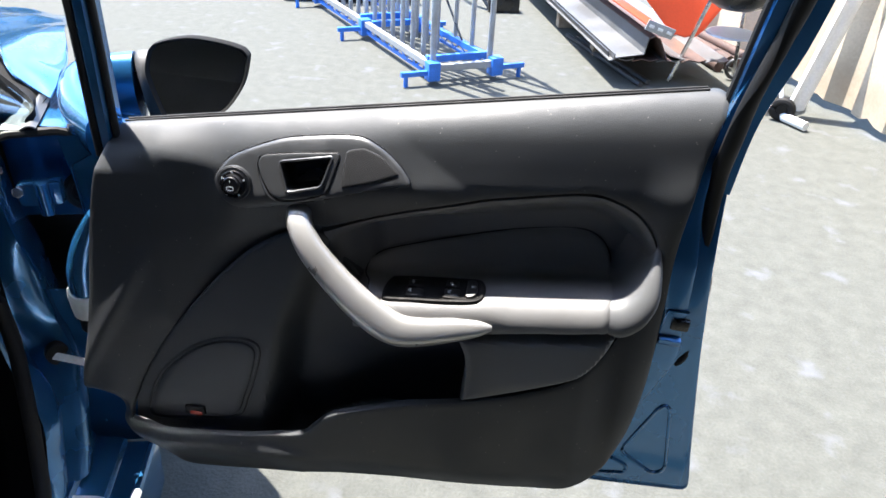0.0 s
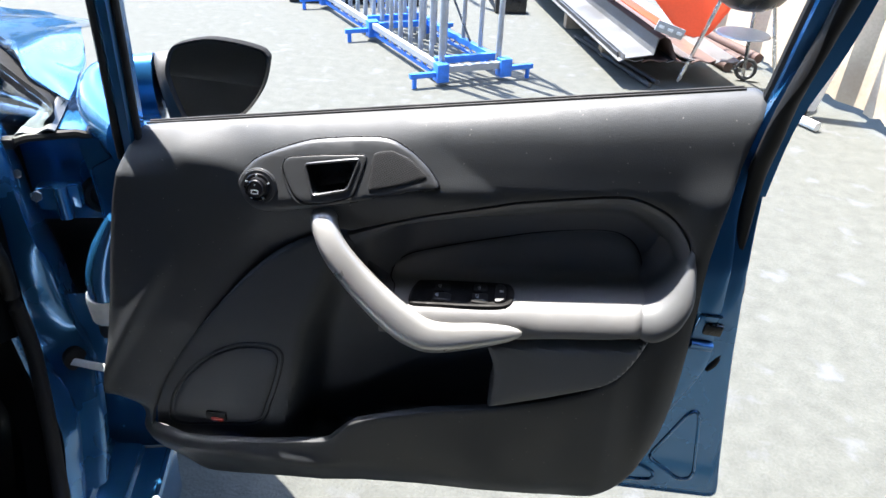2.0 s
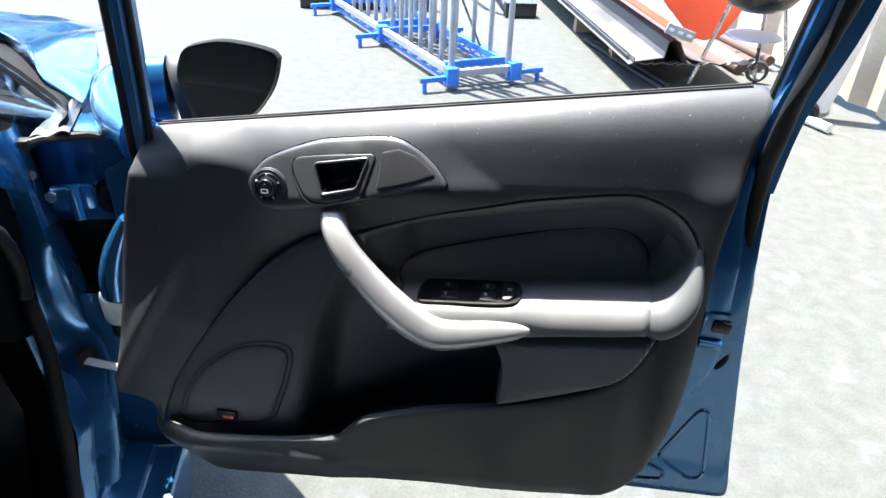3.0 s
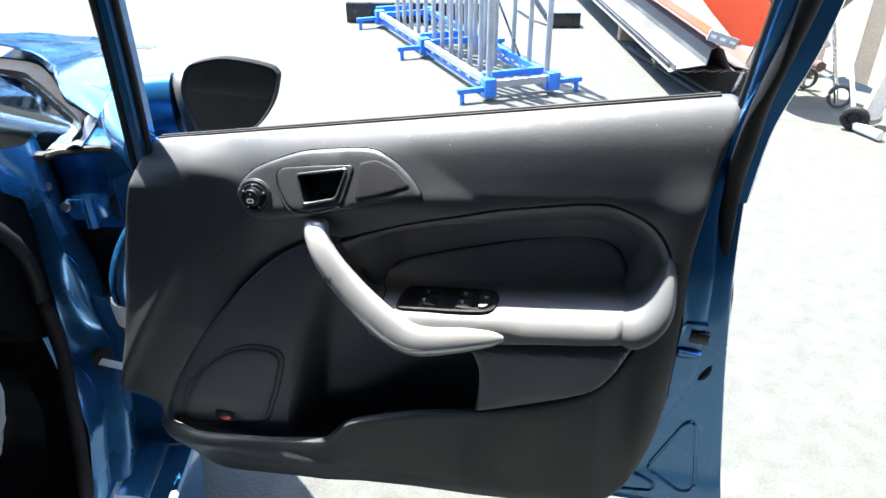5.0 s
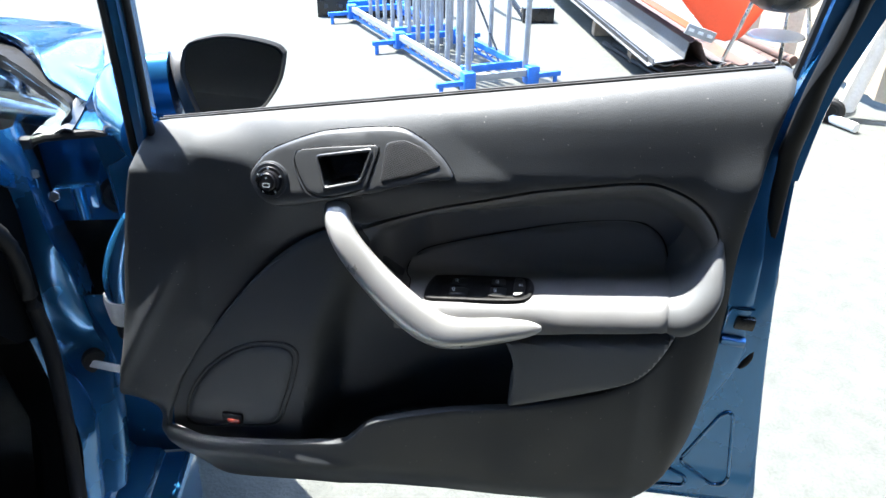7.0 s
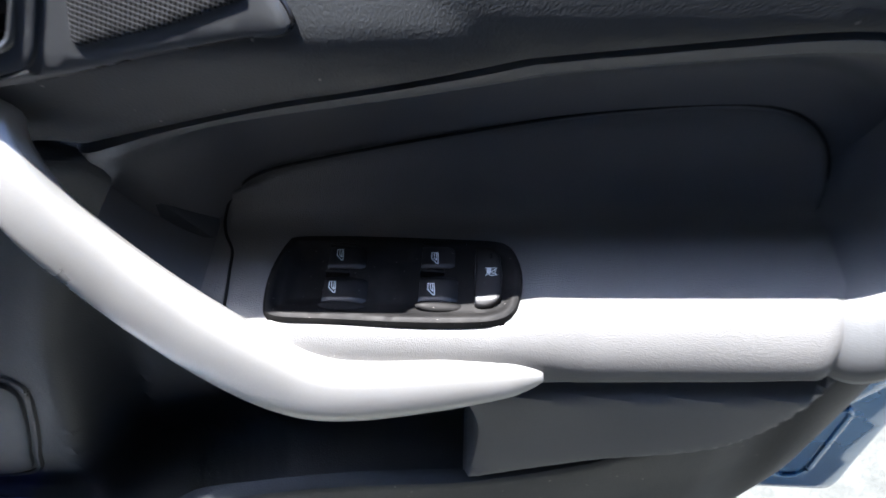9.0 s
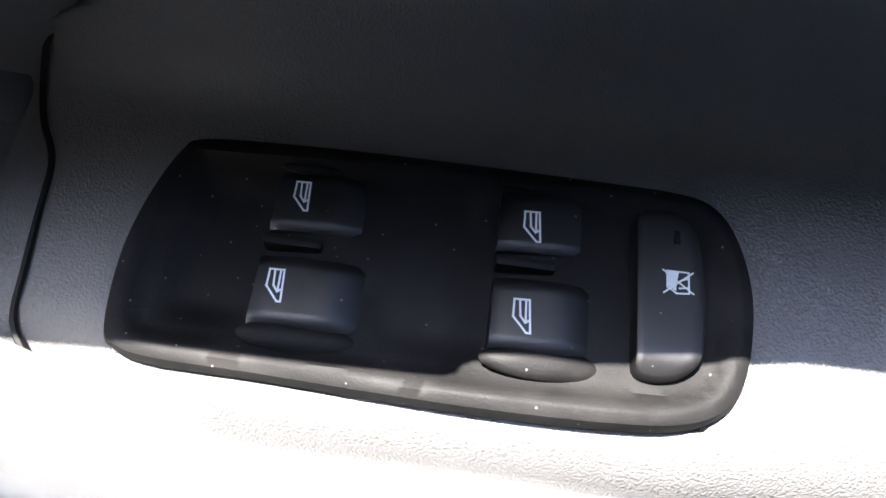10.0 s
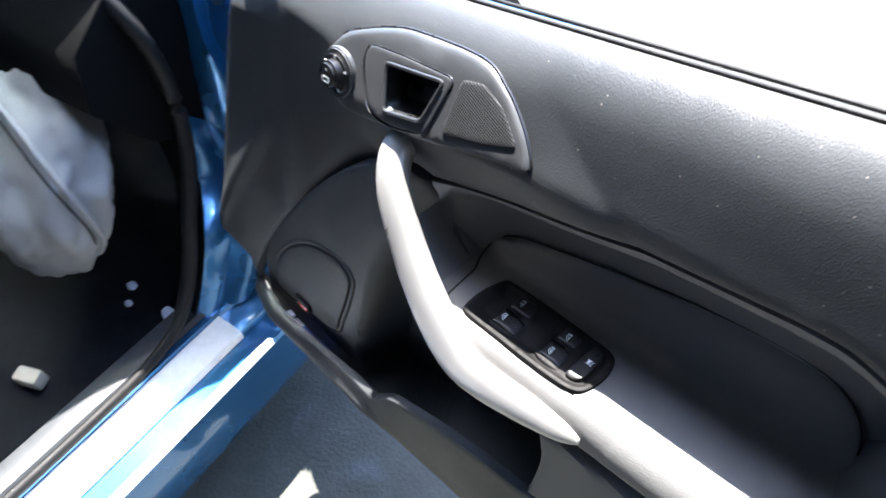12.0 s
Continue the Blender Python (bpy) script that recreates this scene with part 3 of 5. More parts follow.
for k, (x, z, front, drop) in enumerate(SHELF):
    a, b = SHELF[max(k - 1, 0)], SHELF[min(k + 1, 33)]
    d = np.array((b[0] - a[0], b[1] - a[1]))
    d /= np.linalg.norm(d)
    u = np.array((-d[1], d[0]))
    q = min(0.038, drop * 0.8, 0.7 * (0.03 - front))
    prof = [(0.052, 0.03), (0.040, 0.018), (0.034, 0.008), (0.026, 0.002)]
    prof += [(0.02 + (front + q - 0.02) * t, -0.001 * t) for t in np.linspace(0.1, 1.0, 7)]
    prof += [(front + q - q * math.sin(t), -0.001 - q + q * math.cos(t)) for t in np.linspace(0.2, math.pi / 2, 7)]
    prof += [(front + 0.001, -drop * 0.95), (front + 0.012, -drop - 0.004)]
    rows.append([(x + u[0] * h, y, z + u[1] * h) for y, h in prof])
part("armrest_shelf", net(rows), SURROUND, door, "grey shelf sweeping up behind the armrest", angle=60)
SEAM = spline([(0.8185, 0.815), (0.813, 0.86), (0.79, 0.888), (0.75, 0.896), (0.669, 0.884), (0.588, 0.863), (0.53, 0.846), (0.47, 0.826), (0.447, 0.810)], 60)
seam = [(x, 0.038 + 0.16 * max(z - 0.004 - float(ledge(x)), 0), z - 0.004) for x, z in SEAM]
seam += [(x, y, float(ledge(x)) + up_) for x, y, up_ in spline([(0.441, 0.034, 0.010), (0.439, 0.026, 0.002), (0.4425, 0.015, 0.0004), (0.449, 0.003, 0.0), (0.451, -0.013, 0.0), (0.453, -0.029, 0.0), (0.4545, -0.042, -0.001), (0.46, -0.05, -0.003)], 30)]
part("armrest_seam", tube(seam, 0.0010, 6), RUBBER, door)

# ---- window switches on the ledge ----
def plate_top(p):
    """Height of the switch plate; the finger hollows sink beside each pair of rockers."""
    x, y = p[:, 0], p[:, 1]
    d = distance(PLATE_LINE, p)
    z = ledge(x) + 0.0026 - 0.0026 * smooth01(0.0045, 0.0085, d)
    for cx, w in ((0.500, 0.0155), (0.5585, 0.0155)):
        z = z - 0.0042 * np.exp(-(((x - cx) / w) ** 2)) * smooth01(0.008, 0.018, d)
    return z


def lay(u, v, w):
    return (u, v, -w)


plate = part("switch_plate", sheet(PLATE_LINE, lambda p: -plate_top(p), 0.0022, rim=0.006, edge=0.003, put=lay), DUSTY, door, "dusty black window switch plate")


def rocker_top(x, x0, x1, top):
    """Height of a rocker: a flat finger face, then a long rounded back."""
    s = (x - x0) / (x1 - x0)
    return float(ledge(x)) + top - 0.010 * max((s - 0.42) / 0.58, 0) ** 2.2


def rocker(x0, x1, y0, y1, top, name):
    rows = []
    for t in np.linspace(0, 1, 11):
        y = y0 + (y1 - y0) * t
        edge = 0.0010 * (1 - min(1, 10 * min(t, 1 - t)))
        prof = [(x0 + (x1 - x0) * s, y, rocker_top(x0 + (x1 - x0) * s, x0, x1, top) - edge - (0.0007 if s == 0 else 0)) for s in np.linspace(0, 1, 17)]
        rows.append([(x0 - 0.0006, y, float(ledge(x0)) - 0.012)] + prof + [(x1, y, float(ledge(x0)) - 0.012)])
    bm = net(rows)
    for row in (rows[0], rows[-1]):
        bm.faces.new([bm.verts.new(q) for q in row])
    bmesh.ops.remove_doubles(bm, verts=bm.verts[:], dist=1e-6)
    return part(name, bm, SWITCH, plate, angle=50)


def crescent(cx, cy, wide, deep, high, base):
    """A low moulded lip beside a rocker."""
    bm = bmesh.new()
    bmesh.ops.create_uvsphere(bm, u_segments=20, v_segments=8, radius=1, matrix=Matrix.Translation((cx, cy, float(ledge(cx)) + base)) @ Matrix.Diagonal((wide, deep, high, 1)))
    return part("moulded_lip", bm, DUSTY, plate, angle=60)


for x0, x1 in ((0.5132, 0.5465), (0.5712, 0.6020)):
    for y0, y1, top in ((-0.0118, 0.0052, 0.0016), (-0.0375, -0.0195, 0.0030)):
        rocker(x0, x1, y0, y1, top, "window_switch")
    part("switch_divider", block((0.0150, 0.0030, 0.006), pose(x0 + 0.0072, -0.0155, float(ledge(x0)) + 0.0012), 0.0012), DUSTY, plate)
    crescent(x0 + 0.008, 0.0062, 0.0085, 0.0016, 0.0016, 0.0012)
    crescent(x0 + 0.013, -0.0395, 0.0150, 0.0042, 0.0022, 0.0002)
LOCK = np.array([(0.6042, 0.0012), (0.6042, -0.0405), (0.609, -0.0415), (0.6150, -0.0405), (0.6195, -0.036), (0.6205, -0.02), (0.6192, -0.004), (0.6145, 0.0015)])
part("child_lock_switch", sheet(rounded(LOCK, 0.003, 4), lambda p: -(ledge(p[:, 0]) + 0.0048 - 0.002 * smooth01(-0.035, -0.042, p[:, 1])), 0.002, rim=0.008, edge=0.0012, put=lay), SWITCH, plate)


def icon(cx, cy, size, top, kind):
    """A small white window symbol printed on a switch."""
    bm = bmesh.new()
    t = size * 0.032

    def seg(a, b):
        a, b = Vector((*a, 0)), Vector((*b, 0))
        d = (b - a).normalized()
        s = Vector((-d.y, d.x, 0)) * t
        a, b = a - d * t, b + d * t
        bm.faces.new([bm.verts.new((cx + q.x, cy + q.y, top(cx + q.x) + 0.0002)) for q in (a - s, b - s, b + s, a + s)])
    k = size / 2
    if kind == "window":
        lines = [[(-0.55, 1.0), (0.33, 1.0), (0.48, -1.0), (0.25, -1.0), (-0.55, -0.07), (-0.55, 1.0)], [(-0.22, 0.9), (-0.14, 0.0), (0.16, -0.4), (0.36, -0.25)], [(0.13, 0.95), (0.18, -0.3)]]
    else:
        lines = [[(-0.75, 0.8), (0.75, 0.75), (0.75, -0.85), (-0.1, -0.9), (-0.75, -0.45), (-0.75, 0.8)], [(-1.05, 0.85), (1.05, -0.85)], [(-1.0, -0.9), (1.05, 0.75)], [(0.1, -0.5), (0.75, -0.4)], [(0.75, 0.3), (0.2, 0.1)]]
        bm.faces.new([bm.verts.new((cx + a * k, cy + b * k, top(cx) + 0.0002)) for a, b in ((-0.7, -0.4), (-0.15, -0.75), (-0.1, 0.0), (0.1, 0.75), (-0.7, 0.75))])
    for pts in lines:
        for a, b in zip(pts, pts[1:]):
            seg((a[0] * k, a[1] * k), (b[0] * k, b[1] * k))
    return part("switch_icon", bm, WHITE_MARK, plate, "white printed window symbol", smooth=False)


for cx, cy, x0, x1, top in ((0.5202, -0.0021, 0.5132, 0.5465, 0.0016), (0.5188, -0.0276, 0.5132, 0.5465, 0.0030), (0.5797, -0.0050, 0.5712, 0.6020, 0.0016), (0.5786, -0.0292, 0.5712, 0.6020, 0.0030)):
    icon(cx, cy, 0.0082, lambda x, x0=x0, x1=x1, top=top: rocker_top(x, x0, x1, top), "window")
icon(0.6137, -0.0176, 0.0066, lambda x: float(ledge(x)) + 0.0048, "lock")
part("lock_light", block((0.0014, 0.0034, 0.0004), pose(0.6137, -0.006, float(ledge(0.6137)) + 0.0049), 0), DUSTY, plate)

# ---- grip handle ----
GRIP_AT = [(0.341, 0.03, 0.903), (0.344, 0.0, 0.897), (0.351, -0.018, 0.883), (0.370, -0.035, 0.857), (0.406, -0.05, 0.822), (0.445, -0.062, 0.790), (0.481, -0.07, 0.766), (0.510, -0.074, 0.756), (0.543, -0.075, 0.758), (0.592, -0.072, 0.767), (0.629, -0.069, 0.773), (0.648, -0.067, 0.775)]
GRIP_WIDE = [0.0215, 0.0205, 0.0200, 0.0215, 0.0235, 0.0255, 0.0265, 0.0255, 0.0225, 0.0185, 0.0125, 0.003]
GRIP_DEEP = [0.014, 0.0145, 0.015, 0.0145, 0.0145, 0.015, 0.015, 0.0145, 0.0135, 0.012, 0.009, 0.003]
GRIP_RING = [(-1.0, -0.1), (-0.97, 0.3), (-0.84, 0.66), (-0.55, 0.9), (-0.1, 1.0), (0.3, 0.98), (0.52, 0.9), (0.66, 0.74), (0.86, 0.38), (1.0, 0.0), (0.98, -0.3), (0.8, -0.62), (0.4, -0.82), (0.0, -0.88), (-0.5, -0.8), (-0.88, -0.5)]
GRIP = spline(GRIP_AT, 90)
bm = bmesh.new()
rings = []
for k, q in enumerate(GRIP):
    t = k / 89 * 11
    d = Vector(GRIP[min(k + 1, 89)] - GRIP[max(k - 1, 0)]).normalized()
    outw = Vector((0, -1, 0.35)).lerp(Vector((-0.25, -0.3, 1.0)), float(smooth01(2.6, 0.2, t)))
    outw = (outw - d * outw.dot(d)).normalized()
    side = d.cross(outw).normalized()
    wid, dep = float(np.interp(t, range(12), GRIP_WIDE)), float(np.interp(t, range(12), GRIP_DEEP))
    rings.append([bm.verts.new(Vector(q) + side * c * wid + outw * o * dep) for c, o in GRIP_RING])
for a, b in zip(rings, rings[1:]):
    for n in range(16):
        bm.faces.new((a[n], a[(n + 1) % 16], b[(n + 1) % 16], b[n]))
bm.faces.new(rings[0][::-1])
bm.faces.new(rings[-1])
part("pull_handle", bm, SILVER, door, "silver painted pull handle", angle=60)

# ---- escutcheon with mirror knob, release handle and tweeter ----
ESC = [(0.215, 0.93), (0.227, 0.955), (0.25, 0.974), (0.304, 0.996), (0.346, 1.006), (0.427, 1.016), (0.463, 1.007), (0.490, 0.990), (0.506, 0.974), (0.5115, 0.9645), (0.505, 0.9595), (0.488, 0.9575), (0.44, 0.945), (0.391, 0.929), (0.34, 0.915), (0.27, 0.899), (0.235, 0.902)]
ESC_LINE = spline(ESC, 140, True)


def esc_form(p):
    return base_form(p) - 0.007


esc = part("escutcheon", sheet(ESC_LINE, esc_form, 0.006, rim=0.014, edge=0.004, holes=[CUP]), ESCUT, door, "dark satin plastic escutcheon")


def on_esc(points, lift=0.0):
    q = np.array(points, float)
    return [(a, float(c) - lift, b) for (a, b), c in zip(q, esc_form(q))]


part("escutcheon_seam", tube(on_esc(np.vstack([ESC_LINE, ESC_LINE[:1]]), -0.0055), 0.0016, 6, caps=False), BLACK, esc)
bez = np.array(CUP)
mid = bez.mean(0)
LEVER = rounded([(0.409, 0.9955), (0.3915, 0.9385), (0.338, 0.9215), (0.309, 0.924), (0.292, 0.947), (0.2835, 0.969), (0.291, 0.979), (0.34, 0.987)], 0.010, 6)
lever = part("release_lever", sheet(LEVER, lambda p: esc_form(p) - 0.002, 0.004, rim=0.004, edge=0.0015, holes=[CUP]), ESCUT, esc, "dark satin release lever with rounded front lobe")
part("lever_rim", tube(on_esc(np.vstack([bez, bez[:1]]), 0.0018), 0.0022, 8, caps=False), SILVER_EDGE, lever)
part("lever_gap", tube(on_esc(np.vstack([LEVER, LEVER[:1]]), 0.0004), 0.0010, 6, caps=False), BLACK, lever)
part("handle_cup", sheet(mid + (bez - mid) * 1.05, lambda p: esc_form(p) + 0.028, 0.006, rim=0.004, edge=0.004), BLACK, esc)
part("cup_wall", net([on_esc(np.vstack([bez, bez[:1]]), 0.0), on_esc(np.vstack([bez, bez[:1]]), -0.03)]), BLACK, esc)
part("silver_edge", tube(on_esc(spline([(0.2865, 0.977), (0.284, 0.962), (0.2925, 0.941), (0.306, 0.924), (0.322, 0.9195), (0.345, 0.922), (0.389, 0.9365)], 40), 0.0012), 0.0011, 6), SILVER_EDGE, lever)
TW = rounded([(0.416, 0.9985), (0.442, 1.005), (0.470, 0.9965), (0.497, 0.976), (0.455, 0.9605), (0.411, 0.948)], 0.006)
part("tweeter_grille", sheet(TW, lambda p: esc_form(p) - 0.0015, 0.004, rim=0.004, edge=0.002), GRILLE, esc, "black perforated tweeter grille")
KN = Vector((0.25, float(base_form(np.array([[0.25, 0.935]]))[0]) - 0.007, 0.935))
knob_turn = Matrix.Translation(KN) @ pose(0, 0, 0, 90 - 14, 0, 0)


def disc(r, h, m, segs=32, top=0.8, bev=0.0015):
    bm = bmesh.new()
    bmesh.ops.create_cone(bm, cap_ends=True, segments=segs, radius1=r, radius2=r * top, depth=h, matrix=Matrix.Translation((0, 0, h / 2)))
    bmesh.ops.bevel(bm, geom=[e for e in bm.edges if len([f for f in e.link_faces if len(f.verts) > 4]) == 1 and e.verts[0].co.z > h * 0.5], offset=bev, segments=3, affect="EDGES")
    bm.transform(m)
    return bm


part("knob_base", disc(0.0275, 0.006, knob_turn, top=0.96), ESCUT, esc)
part("knob_ring", disc(0.022, 0.008, knob_turn, top=0.95), BLACK, esc)
part("mirror_knob", disc(0.0158, 0.019, knob_turn, top=0.93, bev=0.003), BLACK, esc)
for a in (95, 25, 155, -60, -120):
    part("knob_mark", block((0.0034, 0.0026, 0.0006), knob_turn @ pose(0.0178 * math.cos(radians(a)), 0.0178 * math.sin(radians(a)), 0.0082, 0, 0, a), 0), WHITE_MARK, esc)
for dx, dy, sx, sy in ((0, 0.006, 0.0013, 0.0013), (-0.0048, -0.0045, 0.0009, 0.004), (0.0048, -0.0045, 0.0009, 0.004), (0, -0.0015, 0.0052, 0.0009), (0, -0.0068, 0.0082, 0.0009), (-0.0038, -0.002, 0.0022, 0.0009), (0.0038, -0.002, 0.0022, 0.0009)):
    part("knob_symbol", block((sx + 0.0004, sy + 0.0004, 0.0004), knob_turn @ Matrix.Translation((dx, dy, 0.0193)), 0), WHITE_MARK, esc)

# ---- door shell ----
def scaled_to_view(points, k):
    """An outline scaled about the camera's x and z, to keep its place in the view."""
    eye_xz = np.array((0.62, 1.402))
    return eye_xz + (np.array(points, float) - eye_xz) * k


INNER = np.vstack([
    line((0.01, 0.93), (0.03, 0.955), (0.90, 1.05)),
    spline([(0.922, 1.064), (0.934, 1.07), (0.936, 1.06), (0.931, 1.02), (0.928, 0.957), (0.937, 0.878), (0.942, 0.80), (0.943, 0.745), (0.946, 0.70), (0.934, 0.645), (0.878, 0.508), (0.84, 0.45), (0.78, 0.415)], 60),
    line((0.70, 0.405), (0.06, 0.405), (0.02, 0.42)),
    line((0.01, 0.45), (0.008, 0.9)),
])
def behind_trim(p, face):
    """The shut face where it shows, sinking well behind the trim inside its outline."""
    face = np.interp(p[:, 1], [0.88, 1.0, 1.06, 1.11], [face, face + 0.016, 0.038, 0.05])
    face = face + (0.085 - face) * smooth01(0.4, 0.2, p[:, 0])
    hid = np.where(inside(TRIM_LINE, p), distance(TRIM_LINE, p), 0.0)
    return face + (0.10 - face) * smooth01(0.006, 0.022, hid)


part("inner_panel", sheet(scaled_to_view(INNER, 0.973), lambda p: behind_trim(p, -0.008), 0.012, rim=0.03, edge=0.006), PAINT, door, "blue metallic inner sheet metal")
SKIN = np.vstack([
    line((-0.075, 0.40), (-0.085, 0.88), (0.0, 0.93), (0.94, 1.07)),
    spline([(0.962, 1.075), (0.960, 1.0), (0.966, 0.87), (0.980, 0.75), (0.993, 0.654), (1.022, 0.472), (1.037, 0.385), (1.030, 0.368)], 40),
    line((1.02, 0.366), (0.4, 0.352), (-0.06, 0.36)),
])
part("outer_skin", sheet(scaled_to_view(SKIN, 0.9825), lambda p: behind_trim(p, 0.020), 0.015, rim=0.035, edge=0.005), PAINT, door, "blue metallic door skin flange")
rows = []
for t in np.linspace(0, 1, 14):
    z = 0.362 + 0.638 * t
    xr = float(np.interp(z, [0.36, 0.47, 0.65, 0.87, 1.0], [1.03, 1.02, 0.99, 0.968, 0.97]))
    rows.append([(x, 0.072 + 0.06 * math.sin(math.pi * min(max((z - 0.33) / 0.75, 0), 1)) * (1 - 0.4 * ((x - 0.45) / 0.55) ** 2), 0.362 + (float(belt(x)) - 0.385) * t) for x in np.linspace(-0.08, xr, 16)])
part("outer_face", net(rows), PAINT, door)
for pts in ([(0.946, 0.566), (0.957, 0.574), (0.965, 0.562), (0.985, 0.43), (0.982, 0.412), (0.964, 0.405), (0.90, 0.453)], [(0.859, 0.431), (0.872, 0.440), (0.918, 0.416), (0.918, 0.396), (0.856, 0.389)]):
    q = scaled_to_view(rounded(pts, 0.012, 4), 0.9825)
    part("pressed_bead", tube([(a, 0.0196, b) for a, b in np.vstack([q, q[:1]])], 0.0032, 8, caps=False), PAINT, door)
# latch opening in the shut face
part("latch_slot", block((0.027, 0.01, 0.020), pose(0.927, -0.0075, 0.777, 0, 4, 0), 0.003), BLACK, door, "black latch opening")
part("latch_press", tube([(a, -0.0085, b) for a, b in spline([(0.935, 0.801), (0.910, 0.801), (0.904, 0.795), (0.898, 0.757), (0.899, 0.749)], 24)], 0.0025, 6), PAINT, door)
part("latch_step", block((0.034, 0.012, 0.014), pose(0.917, -0.010, 0.746, 20, 4, 0), 0.004), PAINT, door)
# rubber seal down the shut edge and up the window frame
SEAL_LOW = [(0.946, 0.020, 0.675), (0.956, 0.028, 0.70), (0.962, 0.034, 0.75), (0.959, 0.036, 0.83), (0.940, 0.034, 0.91), (0.932, 0.026, 0.995), (0.934, 0.014, 1.06), (0.940, 0.004, 1.13), (0.958, -0.003, 1.22), (0.973, -0.03, 1.34), (0.98, -0.06, 1.46)]
path = spline(SEAL_LOW, 50)
wide = np.interp(np.linspace(0, 1, 50), [0, 0.06, 0.2, 0.33, 0.5, 1.0], [0.003, 0.009, 0.012, 0.0125, 0.0130, 0.0135])
part("edge_seal", tube([tuple(q) for q in path], [float(w) for w in wide], 12, flat=0.8), RUBBER, door, "black rubber door seal")
# window frame: rear post with inner blue face and outer flange
REAR = spline([(0.930, 0.056, 1.068), (0.936, 0.042, 1.137), (0.940, 0.014, 1.232), (0.949, -0.02, 1.36), (0.952, -0.052, 1.47)], 24)
frame_bar = part("window_frame_rear", strip([tuple(q) for q in REAR], [(-0.0095, 0.006), (-0.0065, 0.011), (0.008, 0.013), (0.011, 0.008), (0.011, -0.03), (-0.0095, -0.008)], out=(1, 0, 0)), PAINT, door, "blue window frame post", angle=25)
OUT = spline([(0.944, 0.040, 0.98), (0.953, 0.034, 1.09), (0.981, 0.022, 1.20), (0.998, 0.004, 1.34), (1.002, -0.02, 1.47)], 24)
part("frame_flange", strip([tuple(q) for q in OUT], [(-0.03, 0.006), (-0.012, 0.012), (0.012, 0.008), (0.016, 0.0), (0.014, -0.012), (-0.03, -0.012)], out=(1, 0, 0)), PAINT, door, angle=25)
part("glass_channel", strip([tuple(q + np.array([-0.0115, 0.0, 0])) for q in REAR], [(-0.0015, 0.003), (0.002, 0.007), (0.002, -0.006), (-0.0015, -0.006)], out=(1, 0, 0)), RUBBER, door)
# front post
FRONT = spline([(0.031, 0.052, 0.935), (0.036, 0.045, 1.0), (0.047, 0.032, 1.10), (0.060, 0.014, 1.2), (0.078, -0.012, 1.33), (0.10, -0.05, 1.47)], 30)
part("window_frame_front", strip([tuple(q) for q in FRONT], [(-0.012, 0.006), (-0.004, 0.013), (0.0085, 0.013), (0.0125, 0.005), (0.0125, -0.025), (-0.012, -0.025)], out=(1, 0, 0)), PAINT, door, "blue window frame post", angle=25)
part("front_post_seal", tube([tuple(q + np.array([-0.0165, -0.004, 0])) for q in FRONT], 0.0068, 10), RUBBER, door)
part("front_glass_channel", tube([tuple(q + np.array([0.0165, -0.003, 0])) for q in FRONT], 0.0055, 10), RUBBER, door)
part("window_frame_top", tube([(0.10, -0.05, 1.47), (0.3, -0.06, 1.50), (0.6, -0.065, 1.50), (0.905, -0.055, 1.47)], 0.02, 10), PAINT, door)
part("notch_cap", block((0.016, 0.004, 0.004), pose(0.934, 0.034, 1.112, 0, -8, 0), 0.0015), CHROME, door)
# weather strip along the belt
WS = [(x, 0.075 - 0.014 * x, float(belt(x)) + 0.001) for x in np.linspace(0.05, 0.902, 24)]
part("belt_weatherstrip", tube(WS, 0.0018, 8), RUBBER, door, "black belt weatherstrip")
part("outer_weatherstrip", tube([(x, y + 0.012, z - 0.001) for x, y, z in WS], 0.002, 8), RUBBER, door)
# check strap and cable boot at the hinge side
part("check_strap", block((0.085, 0.006, 0.014), pose(-0.125, 0.022, 0.517, -35, -3, -8), 0.002), STEEL_WHITE, door, "bright steel check strap")
part("wiring_tube", tube(spline([(0.036, 0.062, 0.965), (0.020, 0.046, 0.915), (0.008, 0.038, 0.86), (-0.004, 0.040, 0.80), (-0.016, 0.050, 0.74)], 20), 0.0045, 8), RUBBER, door, "black wiring tube")
part("cable_boot", tube(spline([(-0.026, 0.055, 0.82), (-0.054, 0.060, 0.765), (-0.074, 0.063, 0.71), (-0.082, 0.064, 0.655)], 14), np.interp(np.linspace(0, 1, 14), [0, 0.4, 0.8, 1], [0.012, 0.025, 0.032, 0.031]), 16), PAINT, door, "blue painted hinge cover")
part("boot_collar", tube([(-0.082, 0.064, 0.658), (-0.083, 0.065, 0.648), (-0.084, 0.066, 0.605)], [0.034, 0.036, 0.033], 18), STEEL_WHITE, door, "pale plastic collar")
part("boot_end", tube([(-0.084, 0.066, 0.608), (-0.085, 0.067, 0.57)], 0.027, 14), RUBBER, door)

# ---- wing mirror ----
mirror = part("mirror_arm", tube(spline([(0.0, 0.09, 0.945), (-0.07, 0.15, 0.955), (-0.10, 0.20, 0.966), (-0.08, 0.232, 0.972), (-0.02, 0.252, 0.974)], 16), np.linspace(0.030, 0.040, 16), 20, flat=1.55), PAINT, door, "blue painted mirror arm")
